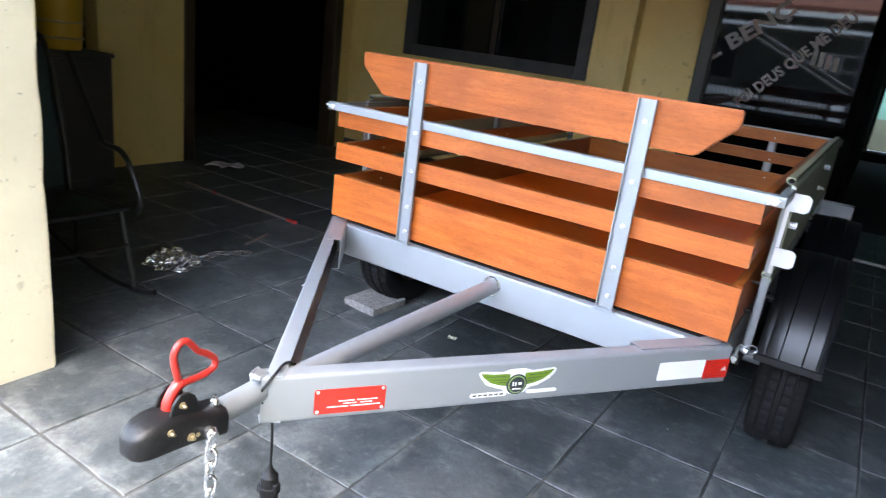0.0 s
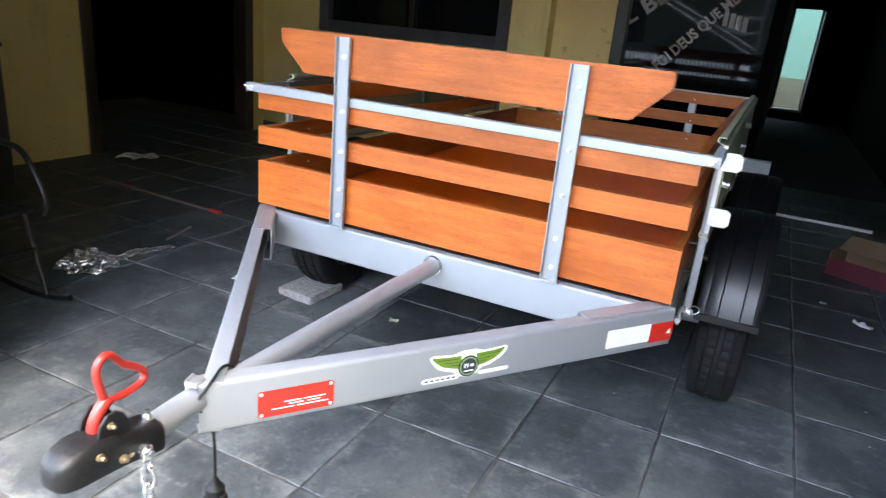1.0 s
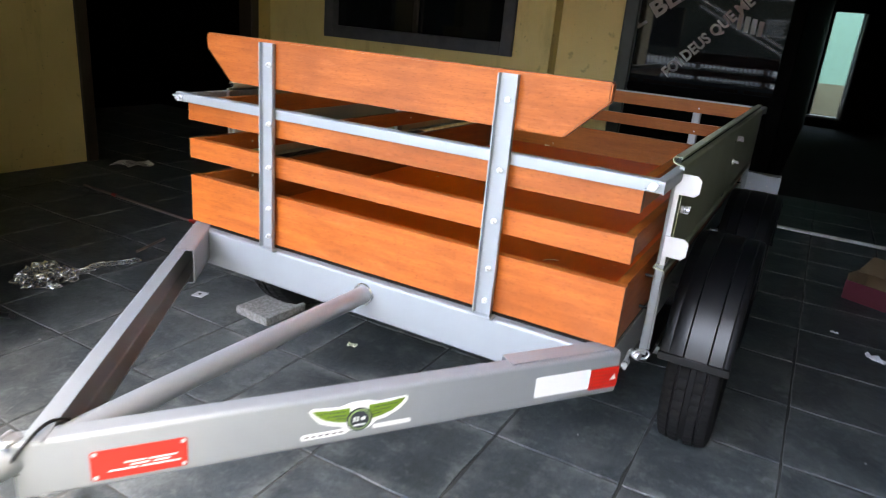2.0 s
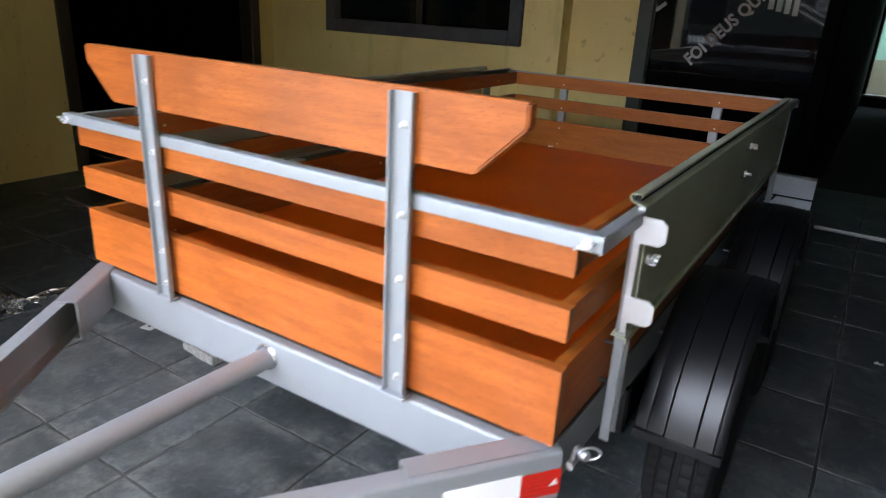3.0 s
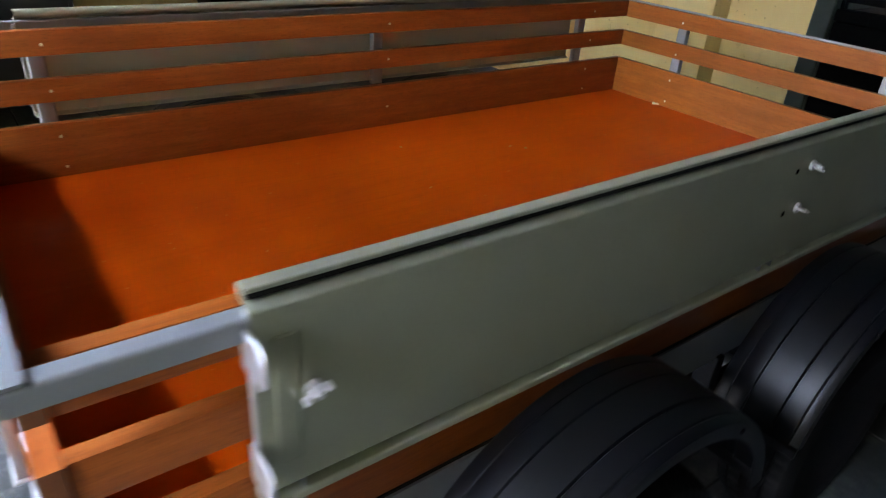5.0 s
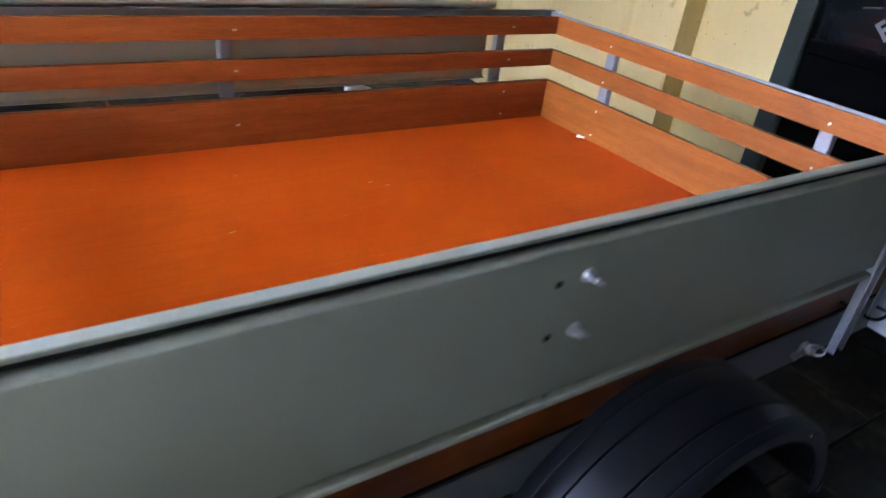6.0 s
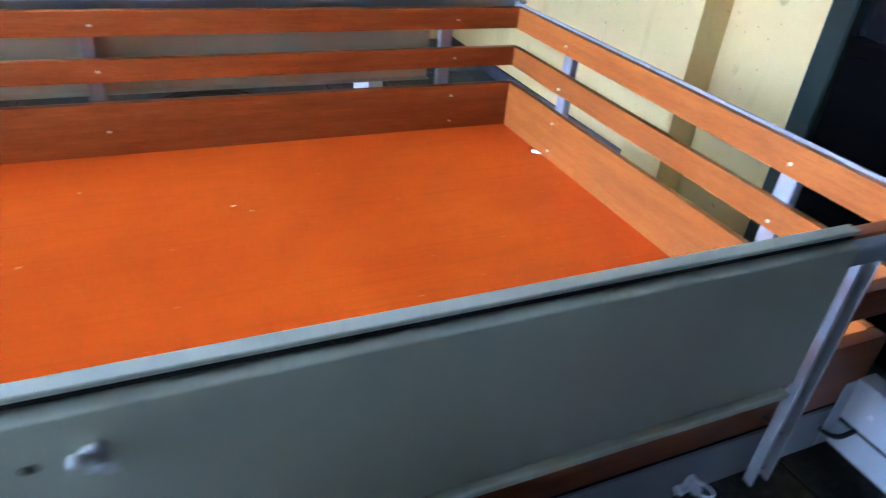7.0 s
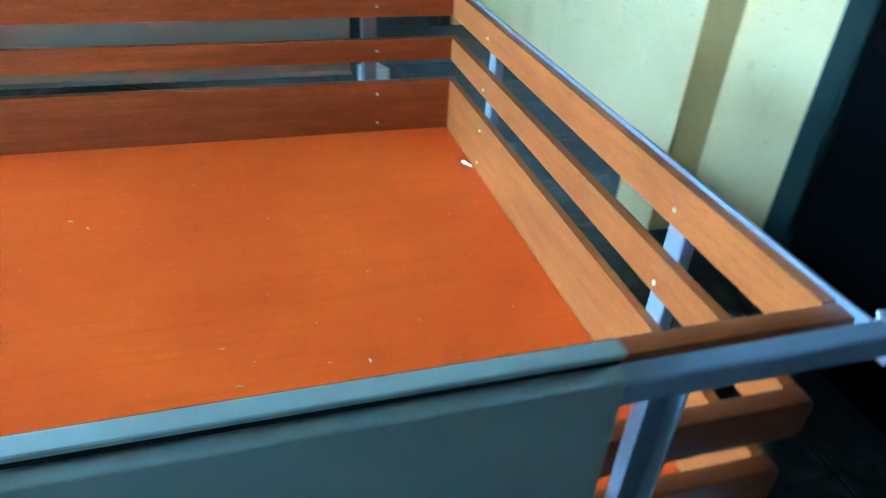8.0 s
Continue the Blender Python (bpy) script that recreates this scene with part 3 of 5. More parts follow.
part("lettering_bar", bm, letter_vinyl, gd)

# doorway at the end of the passage
d3 = empty("door_3", (1.08, 13.0, 0.2), "narrow open doorway to a bright turquoise yard", "doorway", kind="structure")
part("jamb", box(NB(), 0.83, 0.86, 12.96, 13.05, 0.2, 2.04, 0.004), green_paint, d3)
part("jamb", box(NB(), 1.30, 1.33, 12.96, 13.05, 0.2, 2.04, 0.004), frame_paint, d3)
part("threshold", box(NB(), 0.80, 1.36, 12.90, 13.1, 0.16, 0.205, 0.006), concrete, d3)
part("door_leaf", box(NB(), 1.335, 1.375, 12.4, 12.98, 0.2, 2.0, 0.006), frame_paint, d3, "grey door leaf standing open")

# ground sheet
bm = NB()
box(bm, -60, 60, -60, 60, -0.30, -0.022)
tagged(finish("ground", bm, concrete), "grey concrete ground around the porch", "ground", kind="structure")

# street side mirrored in the glass; road and walls added dark to dim it
tagged(finish("road", box(NB(), -40, 40, -13.4, -9.3, -0.021, -0.006), asphalt), "dark asphalt strip added beyond the gate to dim the reflection", "road", kind="structure")
wall("wall_street", [(-9, -3.2, -9.2, -9.0, 0, 2.6), (2.0, 9, -9.2, -9.0, 0, 2.6)], street_wall, "dark weathered garden wall added beside the street to dim the reflection")
gate = empty("street_gate", (-0.95, -9.1, 0), "dark sheet-metal street gate with two bands of white bars", "gate")
for z0, z1 in ((0.08, 0.46), (0.585, 0.735), (0.905, 1.02)):
    part("gate_sheet", box(NB(), -3.1, -0.14, -9.12, -9.08, z0, z1, 0.004), dark_wall, gate)
part("gate_post", box(NB(), -0.13, 0.16, -9.16, -9.04, 0.02, 1.04, 0.006), white_metal, gate, "white gate post")
part("gate_post", box(NB(), -3.2, -3.1, -9.16, -9.04, 0.02, 1.04, 0.006), dark_wall, gate)
for z0, z1 in ((0.46, 0.585), (0.735, 0.905)):
    bar = part("gate_bar", prism(NB(), [(-3.06, z0), (-3.01, z0), (-3.04, z1), (-3.09, z1)], (0, -9.11, 0), (1, 0, 0), (0, 0, 1), (0, 1, 0), 0.02), white_metal, gate)
    for i in range(1, 29):
        share(bar, Matrix.Translation((0.10 * i, 0, 0)), gate)
canopy = empty("street_canopy", (-1.3, -9.6, 0), "white steel canopy frame beside the street gate", "canopy")
part("eaves_beam", box(NB(), -3.6, 0.28, -9.64, -9.56, 2.42, 2.50, 0.004), white_metal, canopy)
for x in (-3.5, 0.20):
    part("canopy_post", box(NB(), x - 0.03, x + 0.03, -9.63, -9.57, 0, 2.419, 0.004), frame_paint, canopy)
for k in (0.0, 0.16):
    part("brace", rod(NB(), (-2.15, -9.6, 2.32 - k), (0.16, -9.6, 1.22 - k), 0.022, 8), concrete, canopy, smooth=True)
for i in range(6):
    part("grille_bar", box(NB(), -0.55 + 0.07 * i, -0.52 + 0.07 * i, -9.61, -9.59, 1.62 - 0.02 * i, 1.96 - 0.01 * i), concrete, canopy)
part("grille_rail", box(NB(), -0.60, 0.17, -9.625, -9.611, 1.93, 1.96), concrete, canopy)
part("grille_rail", box(NB(), -0.60, 0.17, -9.625, -9.611, 1.58, 1.61), concrete, canopy)
house = empty("house", (0, -16, 0), "house across the street with a red tiled roof", "house")
bm = NB()
box(bm, -8, 8, -19, -14, 0, 3.4)
part("wall", bm, street_wall, house)
bm = NB()
prism(bm, [(-13.2, 3.3), (-16.5, 5.2), (-19.8, 3.3), (-19.8, 3.18), (-16.5, 5.05), (-13.2, 3.15)], (-8.6, 0, 0), (0, 1, 0), (0, 0, 1), (1, 0, 0), 17.2)
part("roof", bm, roof_red, house, "red clay tiled roof")
part("gutter", box(NB(), -8.6, 8.6, -13.22, -13.08, 3.0, 3.14, 0.01), galv, house, "grey eaves gutter")
for x in (-4.5, 1.0, 4.2):
    part("window", box(NB(), x, x + 1.2, -14.03, -13.98, 1.1, 2.3, 0.01), dark_glass, house)

# ---- the trailer ----
tr = empty("trailer", (0, 0.6, 0), "silver and varnished-wood flatbed trailer with slatted sides, tandem axle", "trailer")
HX, L, TH = 0.72, 2.560, 0.026
LEVELS = [("bottom_board", 0.583, 0.737), ("middle_slat", 0.795, 0.857), ("top_slat", 0.916, 0.981)]


def board(name, x0, x1, y0, y1, z0, z1, mat, end_axis, bev=0.005):
    """A board with eased edges; its sawn ends look along end_axis (0 or 1)."""
    bm = box(NB(), x0, x1, y0, y1, z0, z1)
    if end_axis == 1:
        ends = [e for e in bm.edges if all(v.co.y > y1 - 0.001 for v in e.verts) and abs(e.verts[0].co.x - e.verts[1].co.x) > 0.001]
        bmesh.ops.bevel(bm, geom=ends, offset=0.015, segments=3, affect="EDGES", profile=0.5)
    bmesh.ops.bevel(bm, geom=[e for e in bm.edges if e.calc_face_angle(0) > 1.0], offset=bev, segments=2, affect="EDGES", profile=0.6)
    bm.normal_update()
    for f in bm.faces:
        if abs(f.normal[end_axis]) > 0.6:
            f.material_index = 1
    return part(name, bm, [mat, wood_end], tr, smooth=True)


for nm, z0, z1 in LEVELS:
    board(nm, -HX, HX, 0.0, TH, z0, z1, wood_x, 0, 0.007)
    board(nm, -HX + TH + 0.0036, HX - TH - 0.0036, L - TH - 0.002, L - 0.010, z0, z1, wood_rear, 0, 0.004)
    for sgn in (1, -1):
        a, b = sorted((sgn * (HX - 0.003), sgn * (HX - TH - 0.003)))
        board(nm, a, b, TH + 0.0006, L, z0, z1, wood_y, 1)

# plywood bed, with a few loose shavings
part("bed_floor", box(NB(), -HX + TH + 0.004, HX - TH - 0.004, TH + 0.001, L - TH - 0.003, 0.572, 0.589, 0.002), wood_bed, tr, "glossy orange-red varnished plywood bed floor")
part("underfloor", box(NB(), -HX + 0.01, HX - 0.01, 0.01, L - 0.01, 0.566, 0.5715), rubber, tr, "thin black layer under the boards")

# headboard plank above the front
bm = NB()
ho = [(-0.523, 1.056), (0.523, 1.056), (0.617, 1.146), (0.617, 1.189), (-0.617, 1.189), (-0.617, 1.146)]
prism(bm, ho, (0, -0.0115, 0), (1, 0, 0), (0, 0, 1), (0, 1, 0), 0.030)
bmesh.ops.bevel(bm, geom=bm.edges[:], offset=0.004, segments=2, affect="EDGES")
part("headboard", bm, wood_x, tr, "wide varnished plank with cut lower corners", smooth=True)


def channel(name, cx, cy, face, z0, z1, w=0.060, d=0.026, t=0.003):
    """An upright U channel; face: the outward way of its open side."""
    f = Vector(face)
    s = Vector((-f.y, f.x, 0))
    o = sheet(rounded([(-w / 2, d), (-w / 2, 0), (w / 2, 0), (w / 2, d)], 0.005), t)
    bm = NB()
    prism(bm, o, (cx, cy, z0), s, f, (0, 0, 1), z1 - z0)
    return part(name, bm, steel, tr, smooth=True)


def bolt(parent, at, way, r=0.0075, h=0.006, mat=None, label=""):
    w = Vector(way).normalized()
    bm = NB()
    p = Vector(at)
    sweep(bm, [p, p + w * h * 0.7, p + w * h], [r, r, r * 0.6], 8)
    if r > 0.006:
        sweep(bm, [p + w * h * 0.8, p + w * (h + 0.007)], r * 0.5, 6)
    return part("bolt", bm, mat or zinc, parent, label, smooth=True)


def wing_nut(parent, at, way, turn, size=1.0):
    bm = NB()
    p, w = Vector(at), Vector(way)
    side = Vector((-w.y, w.x, 0))
    sweep(bm, [p, p + w * 0.006 * size], 0.010 * size, 10)
    sweep(bm, [p + w * 0.004 * size, p + w * 0.022 * size], 0.0042 * size, 8)
    q = Matrix.Rotation(radians(turn), 4, w)
    for k in (-1, 1):
        d = (q @ side) * k
        m = Matrix.Translation(p) @ Matrix((d, w.cross(d), w)).transposed().to_4x4() @ Matrix.Scale(size, 4)
        box(bm, 0.003, 0.011, -0.0030, 0.0030, 0.004, 0.015, 0.001, 1, m)
        box(bm, 0.0095, 0.018, -0.0021, 0.0021, 0.007, 0.022, 0.0014, 1, m)
    return part("wing_nut", bm, nut_zinc, parent, "bright wing nut on its bolt", smooth=True)


for x in (-0.367, 0.377):
    post = channel("post", x, -0.0135, (0, -1, 0), 0.5705, 1.181, 0.048, 0.015)
    part("foot", box(NB(), x - 0.032, x + 0.032, -0.034, -0.004, 0.5682, 0.5752, 0.002), steel, post)
    for z in (0.612, 0.700, 0.826, 0.955, 1.122):
        bolt(post, (x + 0.002, -0.0152, z), (0, -1, 0), 0.0075, 0.006, bolt_zinc)
SIDE_Y = (0.232, 1.275, 2.306)
for y in SIDE_Y:
    for sgn in (1, -1):
        post = channel("post", sgn * 0.742, y, (sgn, 0, 0), 0.730 if 1 < y < 2 else 0.488, 0.966, 0.040, 0.020)
        for z in (0.826,) if 1 < y < 2 else (0.612, 0.702):
            part("bolt_shaft", rod(NB(), (sgn * 0.7165, y, z), (sgn * 0.7408, y, z), 0.004, 8), iron, post)
        for z in (0.826,) if 1 < y < 2 else (0.525, 0.612, 0.702):
            bolt(post, (sgn * 0.744, y, z), (sgn, 0, 0))
        for z in (0.658, 0.826, 0.945) if 1 < y < 2 else (0.615, 0.702, 0.826, 0.945):
            bolt(post, (sgn * 0.6912, y + 0.012, z), (-sgn, 0, 0), 0.0040, 0.003, bolt_zinc)
for x in (-0.405, 0.415):
    post = channel("post", x, L - 0.0082, (0, 1, 0), 0.492, 0.953, 0.040, 0.022)
    for z in (0.612, 0.702, 0.812, 0.94):
        bolt(post, (x + 0.008, L - TH - 0.0018, z), (0, -1, 0), 0.0042, 0.003, bolt_zinc)

# angle rail round the top
RO = 0.764
for name, o, u, v, w, ln in (
        ("top_rail", (-RO, -0.0118, 0), (0, 1, 0), (0, 0, 1), (1, 0, 0), 2 * RO),
        ("top_rail", (-RO, L - 0.0040, 0), (0, -1, 0), (0, 0, 1), (1, 0, 0), 2 * RO)):
    bm = NB()
    leg = [(0.0018, 0.9715), (0.0018, 0.9975), (0.027, 0.9975)] if o[1] < 1 else [(0.0018, 0.955), (0.0018, 0.9865), (0.0060, 0.9865)]
    prism(bm, sheet(rounded(leg, 0.004), 0.0036), o, u, v, w, ln)
    rail = part(name, bm, steel, tr, smooth=True)
    for sx in (-1, 1):
        wing_nut(rail, (sx * (RO - 0.024), o[1] - (0.0002 if o[1] < 1 else -0.0002), 0.984), (0, -1 if o[1] < 1 else 1, 0), 25 * sx, 0.95)
for sgn in (1, -1):
    bm = NB()
    prism(bm, sheet(rounded([(0.0018, 0.9685), (0.0018, 0.9930), (0.024, 0.9930)], 0.004), 0.0036), (sgn * RO, -0.008, 0), (-sgn, 0, 0), (0, 0, 1), (0, 1, 0), L + 0.001)
    part("top_rail", bm, steel, tr, smooth=True)

# chassis: front beam, side beams, cross beams, rear beam
bm = NB()
prism(bm, sheet(rounded([(0.045, 0.566), (0.002, 0.566), (0.002, 0.452), (0.045, 0.452)], 0.007), 0.004), (-0.670, -0.016, 0), (0, 1, 0), (0, 0, 1), (1, 0, 0), 1.34)
part("front_beam", bm, steel, tr, smooth=True)
for sgn in (1, -1):
    bm = NB()
    prism(bm, sheet([(0.04, 0.564), (0.002, 0.564), (0.002, 0.462), (0.04, 0.462)], 0.004), (sgn * 0.715, 0.004, 0), (-sgn, 0, 0), (0, 0, 1), (0, 1, 0), L - 0.01)
    part("side_beam", bm, steel, tr)
for y in (0.75, 1.30, 1.9):
    part("cross_beam", box(NB(), -0.67, 0.67, y - 0.02, y + 0.02, 0.50, 0.562, 0.003), steel, tr)
part("rear_beam", box(NB(), -0.70, 0.70, L - 0.03, L, 0.462, 0.564, 0.003), steel, tr)
# lamp plates standing out at the rear corners: an upper folded sheet, a lower one with a tab, and a cable
for sgn in (1, -1):
    yp = L - 0.025

    def flat(outline, y=yp, t=0.003):
        return prism(NB(), [(sgn * a, b) for a, b in outline], (0, y, 0), (1, 0, 0), (0, 0, 1), (0, 1, 0), t, 0.0006)

    plate = part("lamp_plate", flat([(0.7190, 0.542), (0.918, 0.542), (0.918, 0.633), (0.7190, 0.637)]), bumper_paint, tr, "light grey sheet-metal lamp plate", smooth=True)
    a, b = sorted((sgn * 0.7190, sgn * 0.918))
    part("flange", box(NB(), a, b, yp, yp + 0.045, 0.6365, 0.6395, 0.001), bumper_paint, plate)
    part("lower_plate", flat([(0.7190, 0.474), (0.853, 0.474), (0.862, 0.470), (0.866, 0.460), (0.868, 0.412), (0.908, 0.412), (0.918, 0.420), (0.918, 0.533), (0.7190, 0.533)]), bumper_paint, plate)
    part("backing", flat([(0.730, 0.50), (0.912, 0.50), (0.912, 0.60), (0.730, 0.60)], yp + 0.006, 0.004), iron, plate)
    a, b = sorted((sgn * 0.7185, sgn * 0.7215))
    part("inner_flange", box(NB(), a, b, yp - 0.034, yp - 0.0005, 0.474, 0.636, 0.001), bumper_paint, plate)
    for x, z in ((0.768, 0.583), (0.856, 0.578)):
        bolt(plate, (sgn * x, yp, z), (0, -1, 0), 0.005, 0.004, bolt_zinc)
    bm = NB()
    sweep(bm, smooth_line([(sgn * 0.700, L - 0.06, 0.52), (sgn * 0.728, L - 0.055, 0.512), (sgn * 0.748, L - 0.045, 0.520), (sgn * 0.757, L - 0.032, 0.537), (sgn * 0.757, L - 0.020, 0.5375)], 5), 0.005, 6)
    part("cable", bm, cable_black, plate)

# drawbar: two folded channels, tube and coupling
TIP, END = Vector((-0.005, -0.987, 0)), Vector((0.733, 0.022, 0))
for sgn in (1, -1):
    a, b = Vector((sgn * TIP.x if sgn > 0 else 0.005, TIP.y, 0)), Vector((sgn * END.x, END.y, 0))
    w = (b - a).normalized()
    inn = Vector((-w.y, w.x, 0)) * sgn
    ln = (b - a).length
    bm = NB()
    prism(bm, sheet(rounded([(0.034, 0.459), (0.0, 0.459), (0.0, 0.566), (0.038, 0.566)], 0.008), 0.004), a + Vector((0, 0, 0 if sgn > 0 else 0.0022)) + w * (0.001 if sgn > 0 else 0.014), inn, (0, 0, 1), w, ln - (0.001 if sgn > 0 else 0.014))
    ch = part("drawbar_channel", bm, steel, tr, smooth=True)
    bm = NB()
    prism(bm, sheet(rounded([(0.010, 0.5702), (0.060, 0.5702), (0.060, 0.466), (0.040, 0.466)], 0.006), 0.0035), a + w * (ln - 0.295), inn, (0, 0, 1), w, 0.285)
    part("gusset", bm, steel, ch, smooth=True)
bm = NB()
sweep(bm, smooth_line([(0.002, -0.018, 0.522), (-0.004, -0.6, 0.529), (-0.007, -0.88, 0.530), (-0.019, -0.965, 0.529), (-0.017, -1.03, 0.528), (-0.008, -1.11, 0.530)], 4), 0.0255, 24)
part("drawbar_tube", bm, steel, tr, smooth=True)
bm = NB()
sweep(bm, smooth_line([(0.029 * math.cos(k * 0.7), -0.019, 0.523 + 0.029 * math.sin(k * 0.7)) for k in range(9)], 3, True), 0.005, 6, True)
part("weld", bm, zinc, tr, smooth=True)
bm = NB()
box(bm, -0.030, -0.004, -0.992, -0.962, 0.5640, 0.5725, 0.003)
sweep(bm, smooth_line([(-0.034, -0.968, 0.571), (-0.026, -0.992, 0.570), (-0.012, -0.998, 0.572), (0.002, -0.994, 0.572)], 5), 0.005, 8)
sweep(bm, [(-0.030, -0.988, 0.566), (-0.032, -0.985, 0.53)], 0.0045, 8)
part("weld", bm, galv, tr, "bright weld bead across the drawbar tip", smooth=True)

# reflective strip, emblem and red plate on the drawbar's outer face
wv = (END - TIP).normalized()
ov = Vector((wv.y, -wv.x, 0))


def decal(name, outline, mat, parent, lift, label="", side=1, t=0.0008):
    """A thin flat shape on the drawbar: outline in (along, height)."""
    a = Vector((TIP.x * side, TIP.y, 0)) + Vector((ov.x * side, ov.y, 0)) * (0.002 + lift)
    bm = NB()
    prism(bm, outline, a, Vector((wv.x * side, wv.y, 0)), (0, 0, 1), Vector((ov.x * side, ov.y, 0)), t)
    return part(name, bm, mat, parent, label)


def rect(s0, s1, z0, z1, c=0.0):
    if not c:
        return [(s0, z0), (s1, z0), (s1, z1), (s0, z1)]
    return [(s0 + c, z0), (s1 - c, z0), (s1, z0 + c), (s1, z1 - c), (s1 - c, z1), (s0 + c, z1), (s0, z1 - c), (s0, z0 + c)]


decal("white_strip", rect(1.015, 1.168, 0.481, 0.534, 0.003), white_tape, tr, 0.0004, "white reflective strip")
redstrip = decal("red_strip", rect(1.1685, 1.252, 0.475, 0.531, 0.003), red_tape, tr, 0.0004, "red reflective strip")
for i in range(5):
    decal("line", rect(1.174, 1.248, 0.482 + i * 0.0095, 0.4845 + i * 0.0095), plate_red, redstrip, 0.0013)
pl = decal("maker_plate", rect(0.112, 0.270, 0.471, 0.531, 0.004), plate_red, tr, 0.0004, "red metal maker's plate with rivets", t=0.0014)
for s in (0.119, 0.263):
    for z in (0.477, 0.525):
        p0 = TIP + wv * s + ov * 0.0035 + Vector((0, 0, z))
        bm = NB()
        sweep(bm, [p0, p0 + ov * 0.0015, p0 + ov * 0.0025], [0.0042, 0.0040, 0.002], 8)
        part("rivet", bm, rivet_m, pl, smooth=True)
for z, s0, s1 in ((0.4995, 0.165, 0.200), (0.4995, 0.206, 0.252), (0.4930, 0.175, 0.205), (0.4930, 0.214, 0.240), (0.4860, 0.140, 0.186), (0.4860, 0.192, 0.258)):
    decal("printed_line", rect(s0, s1, z, z + 0.0024), sticker_white, pl, 0.002, t=0.0004)

# winged emblem sticker
emb = decal("emblem_sticker", [(0.493, 0.541), (0.498, 0.530), (0.515, 0.510), (0.540, 0.500), (0.557, 0.496), (0.570, 0.484), (0.595, 0.478), (0.620, 0.484), (0.633, 0.496), (0.655, 0.500), (0.685, 0.516), (0.699, 0.531), (0.701, 0.541), (0.695, 0.545), (0.635, 0.541), (0.613, 0.548), (0.578, 0.548), (0.555, 0.541), (0.500, 0.546)], sticker_white, tr, 0.0004, "white vinyl sticker with green wings round a badge")
for k in (-1, 1):
    o = [(0.020, 0.536), (0.060, 0.537), (0.098, 0.541), (0.090, 0.530), (0.070, 0.515), (0.045, 0.507), (0.022, 0.503)]
    o = [(0.596 + k * a, b) for a, b in o]
    decal("wing", o if k < 0 else o[::-1], sticker_green, emb, 0.0013, "green vinyl wing")
    for a0, a1, zz in ((0.030, 0.083, 0.5285), (0.028, 0.066, 0.5195), (0.026, 0.048, 0.5120)):
        o = [(0.596 + k * a0, zz), (0.596 + k * a1, zz + 0.003), (0.596 + k * a1, zz + 0.0042), (0.596 + k * a0, zz + 0.0016)]
        decal("feather_line", o if k > 0 else o[::-1], sticker_dark, emb, 0.0022, t=0.0003)
for r, mt, lf in ((0.0275, sticker_dark, 0.0022), (0.0235, sticker_pale, 0.0031), (0.0205, sticker_dark, 0.0040)):
    decal("badge", [(0.596 + r * math.cos(t * math.pi / 8), 0.507 + r * math.sin(t * math.pi / 8)) for t in range(16)], mt, emb, lf)
for s, z0, z1 in ((0.583, 0.504, 0.515), (0.590, 0.504, 0.515), (0.599, 0.506, 0.513)):
    decal("badge_mark", rect(s, s + (0.004 if s < 0.595 else 0.009), z0, z1), sticker_white, emb, 0.0049, t=0.0004)
decal("badge_mark", rect(0.584, 0.608, 0.494, 0.4975), sticker_white, emb, 0.0049, t=0.0004)
decal("ribbon", rect(0.477, 0.573, 0.477, 0.489, 0.004), sticker_white, tr, 0.0004, "white printed ribbon sticker")
decal("ribbon", rect(0.625, 0.711, 0.478, 0.488, 0.004), sticker_white, tr, 0.0004, "white printed ribbon sticker")
for i in range(6):
    decal("printed_bar", rect(0.484 + i * 0.014, 0.494 + i * 0.014, 0.481, 0.485), frame_paint, emb, 0.0013, t=0.0003)

decal("spot", [(1.226, 0.497), (1.246, 0.497), (1.240, 0.512)], sticker_white, redstrip, 0.0022, t=0.0004)

# coupling
bm = NB()
rings = []
secs = [(-1.289, 0.010, 0.542, 0.563), (-1.286, 0.020, 0.536, 0.573), (-1.278, 0.029, 0.533, 0.583), (-1.262, 0.035, 0.531, 0.591), (-1.240, 0.0375, 0.530, 0.595), (-1.216, 0.0375, 0.528, 0.595),
        (-1.191, 0.036, 0.524, 0.591), (-1.163, 0.034, 0.519, 0.583), (-1.143, 0.033, 0.514, 0.574), (-1.124, 0.033, 0.510, 0.568), (-1.102, 0.033, 0.506, 0.563), (-1.096, 0.030, 0.509, 0.560)]
for y, hw, z0, z1 in secs:
    ring = []
    for k in range(20):
        a = 2 * math.pi * k / 20
        cx, cz = math.cos(a), math.sin(a)
        sx = math.copysign(abs(cx) ** 0.38, cx)
        sz = math.copysign(abs(cz) ** (0.22 if cz < 0 else 0.80), cz)
        ring.append(bm.verts.new((hw * sx, y, (z0 + z1) / 2 + (z1 - z0) / 2 * sz)))
    rings.append(ring)
for a, b in zip(rings, rings[1:]):
    for k in range(20):
        bm.faces.new((a[k], a[(k + 1) % 20], b[(k + 1) % 20], b[k]))
bm.faces.new(rings[0])
bm.faces.new(rings[-1][::-1])
cp = part("coupling", bm, iron, tr, "black cast tow coupling", smooth=True)
for sx in (-0.024, 0.018):
    bm = NB()
    prism(bm, [(-1.220, 0.585), (-1.157, 0.571), (-1.159, 0.599), (-1.166, 0.617), (-1.180, 0.628), (-1.198, 0.627), (-1.211, 0.613)], (sx, 0, 0), (0, 1, 0), (0, 0, 1), (1, 0, 0), 0.006, 0.0015)
    part("lug", bm, iron, cp)
